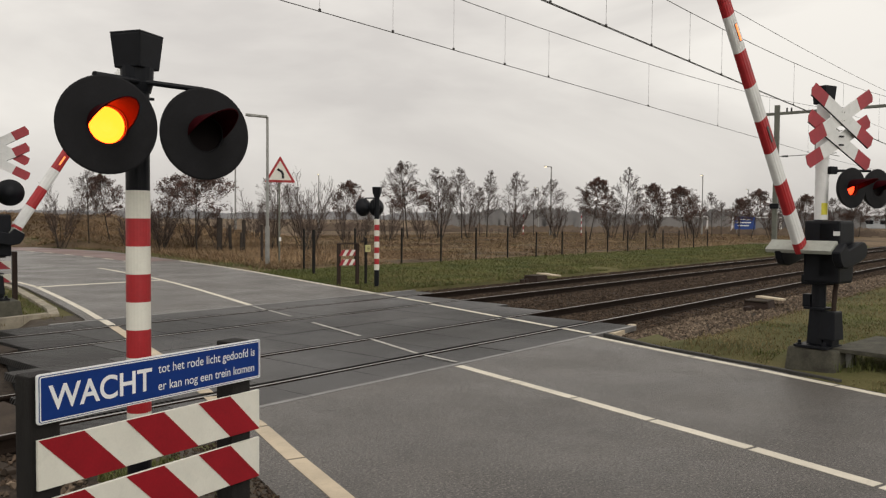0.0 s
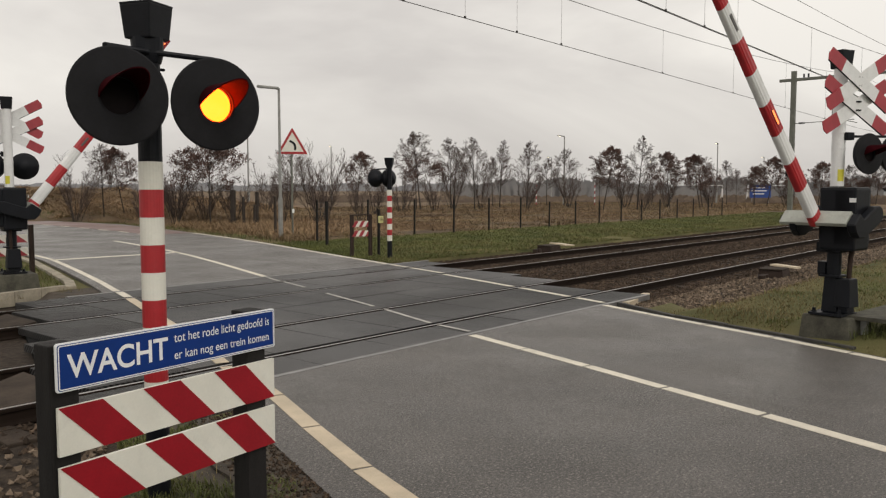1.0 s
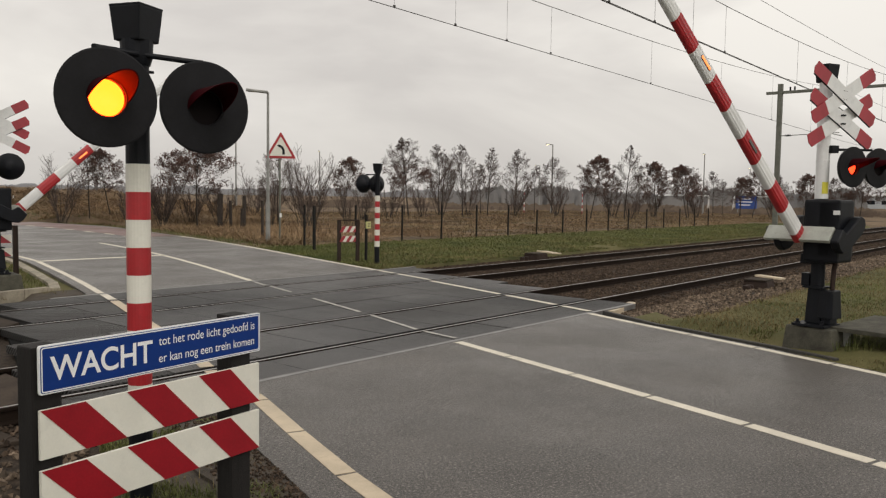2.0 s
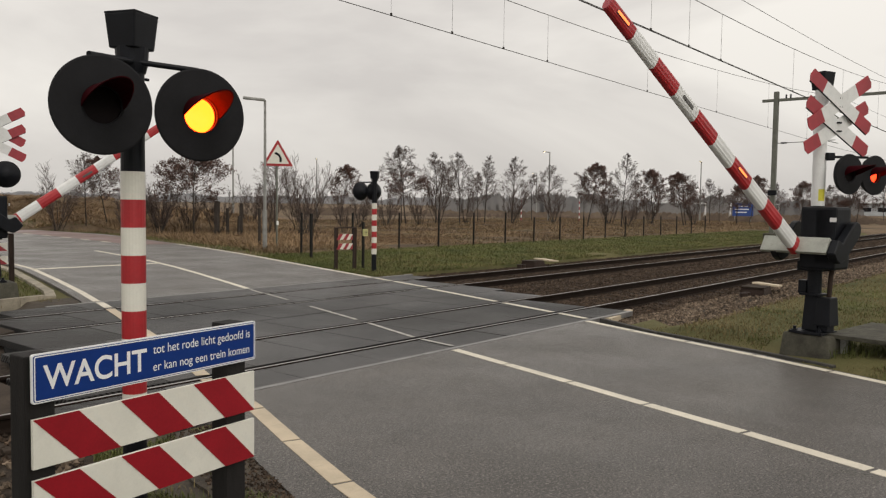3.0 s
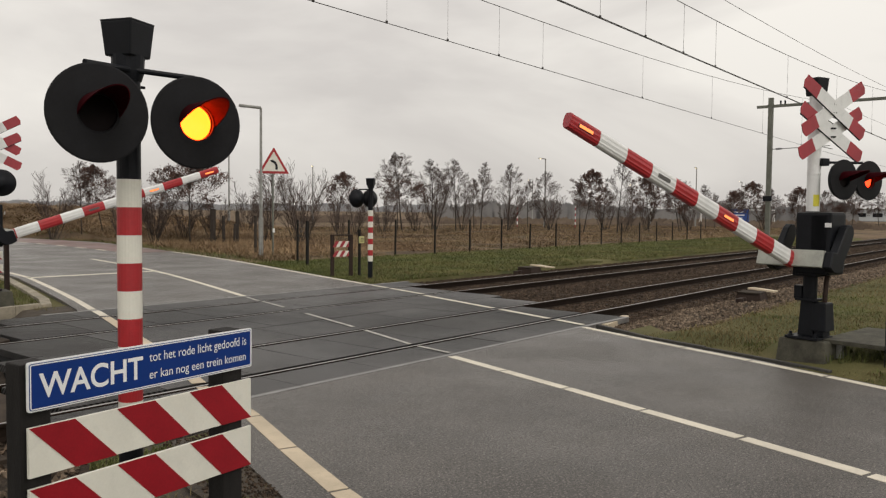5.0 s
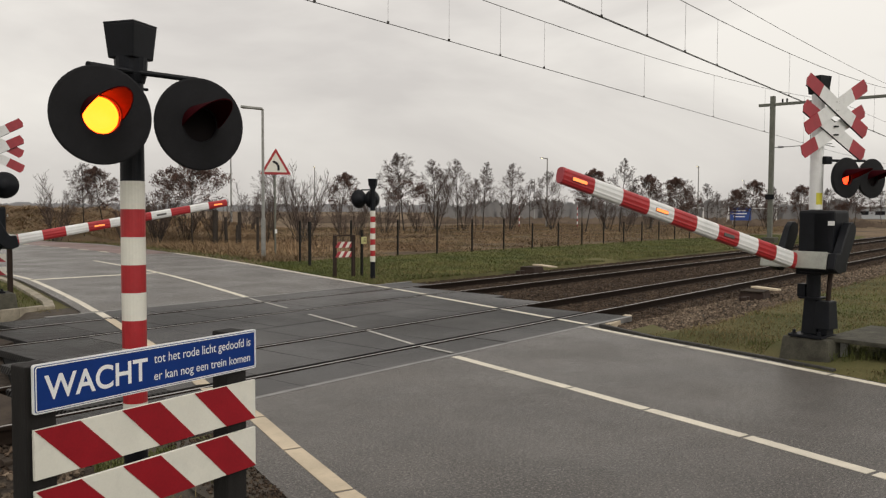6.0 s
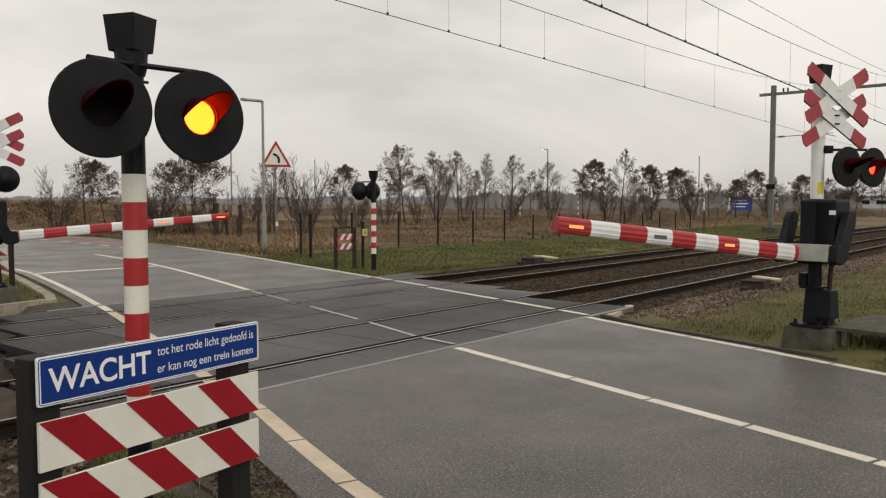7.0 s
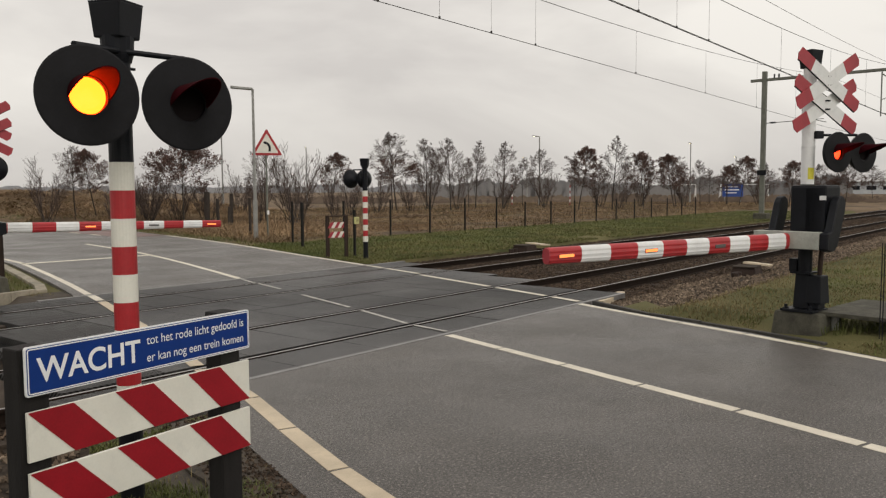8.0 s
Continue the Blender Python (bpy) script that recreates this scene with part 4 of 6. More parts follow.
def boom_mesh(s0, s1, c0, c1, h0, h1, w0, w1):
    """A stretch of tapered boom with rounded corners and two shallow ribs along its sides."""
    bm = bmesh.new()
    ends = []
    for s, c, h, w in ((s0, c0, h0, w0), (s1, c1, h1, w1)):
        prof = []
        for i in range(28):
            t = 2 * math.pi * i / 28
            k = 0.46 if i in (1, 27, 13, 15, 25, 17) else 0.5
            y, z = math.cos(t), math.sin(t)
            prof.append((math.copysign(abs(y) ** 0.75, y) * k, math.copysign(abs(z) ** 0.75, z) * 0.5))
        ends.append([bm.verts.new((s, y * w, c + z * h)) for y, z in prof])
    n = len(ends[0])
    for i in range(n):
        bm.faces.new((ends[0][i], ends[0][(i + 1) % n], ends[1][(i + 1) % n], ends[1][i]))
    bm.faces.new(ends[0][::-1])
    bm.faces.new(ends[1])
    bmesh.ops.recalc_face_normals(bm, faces=bm.faces)
    return bm


def barrier(px, py, base, turn, face, label, lamp_at, spells, outer_side, cross=0.24, hang=(0, 0)):
    """Half barrier: post, drive, crossbuck, lamps and boom. turn: way of the boom; face: way that crossbuck and lamps look, both in degrees from +x."""
    b = thing("level_crossing_barrier", pose(px, py, base), label, "crossing barrier", "half barriers")
    bm = bmesh.new()
    tube(bm, (0, 0, 0.02), (0, 0, 1.54), 0.082, n=20)
    part("lower_post", bm, M_BLACK, b, "black steel post")
    bm = bmesh.new()
    tube(bm, (0, 0, 1.54), (0, 0, 2.93), 0.075, n=24)
    for z in (1.98, 2.16, 2.62):
        tube(bm, (0, 0, z), (0, 0, z + 0.02), 0.080, n=24)
    part("upper_post", bm, M_WHITE_PAINT, b, "white painted post")
    t = pose(0, 0, 0, 0, 0, turn)
    bm = bmesh.new()
    box(bm, 0.0, 0.0, 0.02, 0.40, 0.40, 0.03, 0.004)
    for x, y in ((0.15, 0.15), (0.15, -0.15), (-0.15, 0.15), (-0.15, -0.15)):
        tube(bm, (x, y, 0.03), (x, y, 0.085), 0.02, n=6)
        tube(bm, (x, y, 0.03), (x, y, 0.05), 0.035, n=6)
    ob = part("base_plate", bm, M_BLACK, b, "bolted black base plate")
    ob.matrix_basis = t
    bm = bmesh.new()
    box(bm, 0.0, 0.0, 0.25, 0.19, 0.19, 0.42, 0.01, taper=0.8)
    box(bm, 0.0, 0.0, 0.475, 0.25, 0.25, 0.025, 0.004)
    ob = part("foot", bm, M_BLACK, b)
    ob.matrix_basis = t
    bm = bmesh.new()
    box(bm, -0.01, outer_side * 0.155, 0.28, 0.25, 0.19, 0.34, 0.015, taper=0.82)
    box(bm, -0.01, outer_side * 0.155, 0.09, 0.18, 0.11, 0.10, 0.01)
    box(bm, 0.0, -outer_side * 0.12, 0.56, 0.13, 0.10, 0.16, 0.01)
    ob = part("junction_box", bm, M_BLACK, b, "black junction box")
    ob.matrix_basis = t
    bm = bmesh.new()
    pts = [(-0.04, outer_side * 0.16, 0.42), (-0.05, outer_side * 0.17, 0.70), (-0.05, outer_side * 0.21, 0.95), (-0.05, outer_side * 0.20, 1.1)]
    for a, c in zip(pts, pts[1:]):
        tube(bm, a, c, 0.028, n=10)
    ob = part("cable_pipe", bm, M_POST_BROWN, b, "dark ribbed cable pipe")
    ob.matrix_basis = t
    # drive
    bm = bmesh.new()
    box(bm, 0.02, outer_side * 0.11, 1.16, 0.38, 0.42, 0.74, 0.03)
    box(bm, -0.02, outer_side * 0.18, 1.18, 0.46, 0.22, 0.66, 0.02)
    box(bm, 0.0, 0, 0.82, 0.30, 0.30, 0.12, 0.01)
    dr = part("drive_housing", bm, M_BLACK, b, "black drive housing around the post")
    dr.matrix_basis = t
    bm = bmesh.new()
    box(bm, 0.236, outer_side * 0.30, 1.38, 0.006, 0.075, 0.05)
    lb = part("label_plate", bm, M_WHITE_PAINT, b, "small white plate")
    lb.matrix_basis = t
    bm = bmesh.new()
    for k in range(5):
        a0, a1 = radians(196 + 12 * k), radians(208 + 12 * k)
        bm.faces.new([bm.verts.new((math.cos(q) * 0.0775, math.sin(q) * 0.0775, z)) for q, z in ((a0, 1.60), (a1, 1.60), (a1, 1.74), (a0, 1.74))])
    part("sticker", bm, M_YELLOW, b, "yellow sticker on the post")
    # top
    top_box(b, 0, 0, 2.92, 0.195, 0.20, face)
    # crossbuck: four arms in two crosses
    f = pose(0, 0, 0, 0, 0, face - 270)
    for k, z in enumerate((2.765, 2.48)):
        for sgn in (1, -1):
            length, wide = 1.215, 0.160
            ang = (29.5 if k == 0 else 27.5) * sgn
            dep = -0.115 - (0.014 if sgn > 0 else 0.0) - 0.03 * (k == 0)
            m = f @ pose(cross, dep, z) @ Matrix.Rotation(radians(ang), 4, "Y")
            bm = bmesh.new()
            box(bm, 0, 0, 0, length - 0.55, 0.012, wide, 0.002)
            arm = part("crossbuck_arm", bm, M_WHITE_PAINT, b, "white crossbuck arm with red ends")
            arm.matrix_basis = m
            if sgn > 0:
                bm = bmesh.new()
                box(bm, 0, 0.003, -wide / 2 - 0.003, length - 0.06, 0.018, 0.006, 0)
                part("edge_strip", bm, M_BLACK, arm, "dark lower edge")
            for e in (1, -1):
                bm = bmesh.new()
                h = wide / 2
                x0, x1 = e * (length - 0.55) / 2, e * length / 2
                pts = [(x0, -h), (x1 - e * 0.03, -h), (x1, -0.02), (x1 - e * 0.02, h), (x0, h)]
                a = [bm.verts.new((x, -0.006, z_)) for x, z_ in pts]
                c = [bm.verts.new((x, 0.006, z_)) for x, z_ in pts]
                bm.faces.new(a)
                bm.faces.new(c[::-1])
                for i in range(5):
                    bm.faces.new((a[i], a[(i + 1) % 5], c[(i + 1) % 5], c[i]))
                bmesh.ops.recalc_face_normals(bm, faces=bm.faces)
                part("red_end", bm, M_RED_DULL, arm, "red end of the arm")
        for x in (cross - 0.02, cross + 0.02):
            for dz in (-0.05, 0.05):
                c = f @ Vector((x, -0.165, z + dz))
                bolts = bmesh.new()
                tube(bolts, c, f @ Vector((x, -0.10, z + dz)), 0.010, n=8)
                part("bolt", bolts, M_BLACK, b)
    for z in (2.75, 2.46):
        bm = bmesh.new()
        tube(bm, (0, 0, z), f @ Vector((cross, -0.10, z)), 0.014, n=8)
        part("crossbuck_bracket", bm, M_GALV, b)
    # lamps on one arm
    bm = bmesh.new()
    tube(bm, (0, 0, 2.13), f @ Vector((lamp_at[1], -0.14, 2.14)), 0.016, n=8)
    box(bm, *(f @ Vector((0.06, -0.06, 2.13))), 0.12, 0.12, 0.09, 0.008, rot=f)
    part("lamp_arm", bm, M_BLACK, b, "black lamp bracket")
    for x, sp in zip(lamp_at, spells):
        lamp_unit(b, f @ pose(x, -0.24, 1.92), 0.24, sp)
    # boom, hung on two arms about the pivot
    boom = new("boom")
    boom.parent = b
    boom["label"] = "red and white banded boom with lamps"
    bm = bmesh.new()
    box(bm, 0.33, -outer_side * 0.005, -0.15, 0.05, 0.79, 0.20, 0.006)
    box(bm, 0.27, -outer_side * 0.005, -0.055, 0.12, 0.79, 0.012, 0.002)
    part("yoke", bm, M_YOKE, boom, "weathered grey yoke plate")
    for y0, y1 in ((-outer_side * 0.29, -outer_side * 0.20), (outer_side * 0.39, outer_side * 0.49)):
        bm = bmesh.new()
        pts = [(0.34, -0.25), (0.24, -0.28), (0.14, -0.27), (0.05, -0.17), (-0.09, 0.17), (-0.11, 0.28), (-0.08, 0.34), (-0.02, 0.37), (0.05, 0.35), (0.10, 0.29), (0.22, -0.04), (0.33, -0.06)]
        lo = [bm.verts.new((x, y0, z)) for x, z in pts]
        hi = [bm.verts.new((x, y1, z)) for x, z in pts]
        bm.faces.new(lo)
        bm.faces.new(hi[::-1])
        for i in range(len(pts)):
            j = (i + 1) % len(pts)
            bm.faces.new((lo[i], lo[j], hi[j], hi[i]))
        bmesh.ops.recalc_face_normals(bm, faces=bm.faces)
        bmesh.ops.bevel(bm, geom=list(bm.edges), offset=0.012, segments=1, affect="EDGES")
        part("counterweight_arm", bm, M_BLACK, boom, "black counterweight arm")
    s, first, last = 0.30, 0.30, 4.49

    def at(x):
        u = (x - first) / (last - first)
        return -0.165 + 0.075 * u, 0.195 - 0.05 * u, 0.12 - 0.03 * u

    cuts = [first] + [last - 0.405 * k for k in range(10, -1, -1)]
    for i, (a, c) in enumerate(zip(cuts, cuts[1:])):
        (c0, h0, w0), (c1, h1, w1) = at(a), at(c)
        red = i % 2 == 0
        part("boom_band", boom_mesh(a, c, c0, c1, h0, h1, w0, w1), M_RED if red else M_WHITE_PAINT, boom, "red band" if red else "white band")
    bm = bmesh.new()
    c1, h1, w1 = at(last)
    bm.free()
    bm = boom_mesh(last, last + 0.012, c1, c1, h1 * 0.97, h1 * 0.92, w1 * 0.97, w1 * 0.92)
    part("end_cap", bm, M_RED_DULL, boom, "flat red end cap")
    # lamps in the side that faces the camera's verge
    sd = 1 if math.sin(radians(turn + 90)) < 0 else -1
    for x, sp in ((last - 0.20, None), (last - 0.405 * 3.5, spells[0]), (last - 0.405 * 6.5, spells[1])):
        c, h, w = at(x)
        bm = bmesh.new()
        box(bm, 0, 0, 0, 0.20, 0.006, 0.036, 0.002)
        fr = part("lamp_strip", bm, M_BAR_OFF, boom, "narrow lamp strip in the boom")
        fr.matrix_basis = pose(x, sd * (w / 2 + 0.001), c - 0.004)
        bm = bmesh.new()
        box(bm, 0, 0, 0, 0.185, 0.006, 0.026, 0.002)
        gl = part("lamp_insert", bm, M_BAR_LIT, boom, "glowing orange lamp insert")
        out = pose(x, sd * (w / 2 + 0.004), c - 0.004)
        if sp is None:
            gl.matrix_basis = out
        else:
            SHUTTERS.append((gl, pose(x, sd * (w / 2 - 0.012), c - 0.004), out, sp))
    BOOMS.append((boom, pose(hang[0], hang[1], 1.315 - base, 0, 0, turn)))
    return b


barrier(10.25, 2.64, 0.28, 168.9, 246, "half barrier with white post, crossbuck, lamps and lowering boom", (0.22, 0.68), ("a", "b"), 1, cross=0.13, hang=(-0.043, 0.06))
barrier(5.70, 15.10, 0.28, -10.3, 66, "half barrier beyond the tracks with its boom lowering", (-0.24, 0.30), ("b", "a"), -1, cross=-0.02)


def block(x, y, rz, sx, sy, h, label):
    bm = bmesh.new()
    box(bm, 0, 0, h / 2 - 0.1, sx, sy, h + 0.2, 0.03, taper=0.86)
    ob = link_bm("foundation_block", bm, M_CONCRETE)
    ob.matrix_basis = pose(x, y, 0, 0, 0, rz)
    return tagged(ob, label, "concrete block", "barrier foundations")


block(10.33, 2.62, -12, 0.62, 0.66, 0.28, "mossy weathered concrete foundation block under the barrier")
block(5.70, 15.10, -10, 0.8, 0.7, 0.28, "concrete foundation block in the grass under the barrier")


def service_slab():
    s = thing("service_platform", pose(10.80, 1.92, 0, 0, 0, -8), "flat concrete slab on short legs beside the barrier", "platform")
    bm = bmesh.new()
    box(bm, 0.05, 0, 0.275, 1.5, 0.95, 0.05, 0.008)
    part("slab", bm, M_CONCRETE, s, "worn concrete slab")
    for x, y in ((-0.55, -0.38), (0.62, -0.38), (0.62, 0.38), (-0.55, 0.30)):
        bm = bmesh.new()
        box(bm, x, y, 0.08, 0.07, 0.07, 0.36, 0.006)
        part("leg", bm, M_GALV, s, "grey leg")


service_slab()


def wire_stand():
    """Two slim black rods with rungs, stuck in the verge."""
    s = thing("wire_stand", pose(9.965, 1.745, 0, 0, 0, 40), "slim black wire stand stuck in the verge", "wire stand")
    for x in (-0.03, 0.03):
        bm = bmesh.new()
        tube(bm, (x, 0, -0.1), (x * 0.8, 0, 1.16), 0.006, n=6)
        part("rod", bm, M_BLACK, s)
    for z in (0.28, 0.55, 0.80, 1.02):
        bm = bmesh.new()
        tube(bm, (-0.045, 0, z), (0.045, 0, z + 0.02), 0.006, n=6)
        part("rung", bm, M_BLACK, s)


wire_stand()


# ---- kerbs ----
def kerb(points, w, h, material, label, size=1.0, z=0.0):
    k = thing("kerb", pose(0, 0, 0), label, "kerb", "kerbs", "structure")
    pts = [Vector((*p, 0)) for p in points]
    for p, q in zip(pts, pts[1:]):
        n = max(1, round((q - p).length / size))
        for i in range(n):
            a, b = p.lerp(q, i / n), p.lerp(q, (i + 1) / n)
            d = (b - a).length
            bm = bmesh.new()
            box(bm, 0, 0, h / 2 - 0.1, d - 0.008, w, h + 0.2, 0.01)
            ob = part("kerb_stone", bm, material, k)
            c = (a + b) / 2
            ob.matrix_basis = pose(c.x, c.y, z + random.uniform(-0.006, 0.006), 0, 0, math.degrees(math.atan2(b.y - a.y, b.x - a.x)) + random.uniform(-0.4, 0.4))


kerb([(11.18, 6.0), (10.52, 4.75), (10.02, 3.1), (9.70, 2.25)], 0.07, 0.02, M_KERB, "low dark kerb between road and verge")
kerb([(11.45, 6.04), (12.15, 6.16), (12.75, 6.30)], 0.13, 0.0, M_CREAM_LINE, "pale kerb stones beside the deck", z=-0.02)
kerb([(3.4, 13.75), (6.35, 14.55)], 0.12, 0.05, M_KERB_PALE, "pale worn kerb stones along the far verge", 0.5)
kerb([(6.5, 14.6), (6.9, 15.6), (7.55, 18.0), (8.25, 20.6), (8.7, 23.2), (8.55, 26.8)], 0.18, 0.012, M_KERB_PALE, "low worn kerb stones round the bend", 0.6)


# ---- trackside boxes ----
def track_box(x, y, z, rz, label):
    s = thing("trackside_box", pose(x, y, z, 0, 0, rz) @ Matrix.Diagonal((1.4, 1.35, 1.15, 1)), label, "trackside box", "trackside boxes")
    bm = bmesh.new()
    box(bm, 0, 0, 0.08, 0.50, 0.42, 0.26, 0.015, taper=0.85)
    part("body", bm, M_POST_BROWN, s, "rusty dark housing")
    bm = bmesh.new()
    box(bm, -0.02, 0.0, 0.225, 0.42, 0.36, 0.03, 0.01)
    part("lid", bm, M_SLEEPER, s)
    bm = bmesh.new()
    box(bm, 0.50, -0.05, 0.225, 0.56, 0.40, 0.04, 0.01, rot=pose(0, 0, 0, 6, 5, 6))
    part("cover_slab", bm, M_CREAM_LINE, s, "pale concrete cover slab")
    bm = bmesh.new()
    for sx in (-0.34, -0.5):
        tube(bm, (sx, 0.05, 0.0), (sx, 0.05, 0.15), 0.06, n=10)
    part("sleeve", bm, M_POST_BROWN, s)


track_box(17.6, 5.72, -0.18, 4, "rusty trackside box with a pale slab on the ballast")
track_box(21.15, 13.8, -0.24, 2, "small trackside box with a pale slab beside the far rail")


# ---- bend sign and street lamp ----
def bend_sign():
    s = thing("traffic_sign", pose(19.55, 24.56, 0), "red triangular bend sign on a slim post", "traffic sign")
    bm = bmesh.new()
    tube(bm, (0, 0, -0.1), (0, 0, 4.05), 0.035, n=12)
    part("post", bm, M_MAST, s, "slim grey post")
    f = pose(0, -0.05, 3.15, 0, 0, -33)

    def tri(r, y, rc):
        pts = []
        for k in range(3):
            a = radians(90 + 120 * k)
            c = Vector((math.cos(a) * (r - 2 * rc), math.sin(a) * (r - 2 * rc)))
            for d in (-60, -30, 0, 30, 60):
                e = a + radians(d)
                pts.append((c.x + math.cos(e) * rc, y, c.y + math.sin(e) * rc + 0.33))
        return pts
    for r, y, mt, nm, rc in ((0.68, 0.0, M_RED, "sign_plate", 0.03), (0.50, -0.012, M_WHITE, "sign_field", 0.015)):
        bm = bmesh.new()
        a = [bm.verts.new(p) for p in tri(r, y - 0.008, rc)]
        c = [bm.verts.new(p) for p in tri(r, y + 0.004, rc)]
        bm.faces.new(a)
        bm.faces.new(c[::-1])
        for i in range(len(a)):
            bm.faces.new((a[i], a[(i + 1) % len(a)], c[(i + 1) % len(a)], c[i]))
        bmesh.ops.recalc_face_normals(bm, faces=bm.faces)
        ob = part(nm, bm, mt, s)
        ob.matrix_basis = f
    bm = bmesh.new()
    path = [(0.10, 0.14), (0.11, 0.26), (0.08, 0.37), (0.0, 0.45), (-0.07, 0.47)]
    for i in range(len(path) - 1):
        (x0, z0), (x1, z1) = path[i], path[i + 1]
        d = Vector((x1 - x0, z1 - z0)).normalized()
        p = Vector((-d.y, d.x)) * 0.045
        bm.faces.new([bm.verts.new((x, -0.024, z)) for x, z in ((x0 - p.x, z0 - p.y), (x1 - p.x, z1 - p.y), (x1 + p.x, z1 + p.y), (x0 + p.x, z0 + p.y))])
    bm.faces.new([bm.verts.new((x, -0.024, z)) for x, z in ((-0.05, 0.40), (-0.05, 0.54), (-0.14, 0.475))])
    bmesh.ops.recalc_face_normals(bm, faces=bm.faces)
    ob = part("bend_arrow", bm, M_BLACK, s, "black bend arrow")
    ob.matrix_basis = f
    bm = bmesh.new()
    box(bm, 0.0, -0.05, 0.95, 0.10, 0.02, 0.16, 0.004)
    part("plate", bm, M_WHITE_PAINT, s, "small white plate")


bend_sign()


def street_lamp(m, h, arm, label, glow=False, group="street lamps"):
    s = thing("street_lamp", m, label, "street lamp", group)
    bm = bmesh.new()
    tube(bm, (0, 0, -0.2), (0, 0, h * 0.26), h * 0.0155, n=12)
    tube(bm, (0, 0, h * 0.26), (0, 0, h), h * 0.0105, h * 0.008, n=12)
    part("pole", bm, M_GALV, s, "grey steel pole")
    bm = bmesh.new()
    box(bm, -arm * 0.5, 0, h + 0.03, arm, 0.20, 0.09, 0.02, rot=pose(0, 0, 0, 0, 4, 0))
    part("head", bm, M_GALV, s, "flat grey lamp head")
    bm = bmesh.new()
    box(bm, -arm * 0.62, 0, h - 0.02 + arm * 0.03, arm * 0.55, 0.15, 0.03, 0.008)
    part("glass", bm, M_FARLAMP if glow else M_PALE, s, "glowing lamp glass" if glow else "")


street_lamp(pose(18.75, 24.26, 0, 0, 0, -35), 5.55, 0.80, "grey street lamp with a flat head beside the road")


# ---- chain-link fence ----
def fence():
    s = thing("fence", pose(0, 0, 0), "dark wire fence on slim posts along the railway", "fence")
    xs = [18.36, 20.86] + [23.43 + 2.46 * i for i in range(14)]
    first = None
    for i, x in enumerate(xs):
        h = 1.40 if i < 6 else 1.18
        bm = bmesh.new()
        box(bm, 0, 0, h / 2 - 0.15, 0.06, 0.06, h + 0.3, 0.006)
        ob = part("post", bm, M_POST_WOOD, s)
        ob.matrix_basis = pose(x, 21.7, 0, 0, random.uniform(-0.8, 0.8), 0)
    # return towards the road
    for x, y in ((17.19, 19.83),):
        bm = bmesh.new()
        box(bm, 0, 0, 0.6, 0.075, 0.075, 1.6, 0.006)
        ob = part("post", bm, M_POST_WOOD, s)
        ob.matrix_basis = pose(x, y, 0)
    bm = bmesh.new()
    for k in range(9):
        z = 0.08 + 0.155 * k
        tube(bm, (18.36, 21.69, z), (33.3, 21.69, z), 0.0035, n=4, caps=False)
        if z < 1.15:
            tube(bm, (33.3, 21.69, z), (55.5, 21.69, z), 0.0045, n=4, caps=False)
        tube(bm, (17.19, 19.83, z), (18.36, 21.69, z), 0.003, n=4, caps=False)
    x = 18.4
    while x < 50:
        tube(bm, (x, 21.69, 0.02), (x, 21.69, 1.36 if x < 33 else 1.12), 0.0022, n=3, caps=False)
        x += 0.12 if x < 30 else 0.2
    part("wire_mesh", bm, M_WIRE, s, "thin dark wire mesh")


fence()


# ---- old timber posts by the roadside ----
def timber_post(x, y, h, w, tilt):
    bm = bmesh.new()
    box(bm, 0, 0, h / 2 - 0.15, w, w, h + 0.3, 0.015)
    ob = link_bm("timber_post", bm, M_BARK)
    ob.matrix_basis = pose(x, y, 0, 0, tilt, 20)
    tagged(ob, "weathered dark timber post standing in dead grass", "post", "old timber posts")


for x, y, h, w, tl in ((23.8, 34.7, 1.75, 0.20, 1), (24.25, 34.4, 1.4, 0.12, -2), (24.75, 34.0, 1.65, 0.14, 2), (24.4, 33.7, 1.0, 0.12, 3), (19.9, 26.1, 1.5, 0.09, 0)):
    timber_post(x, y, h, w, tl)


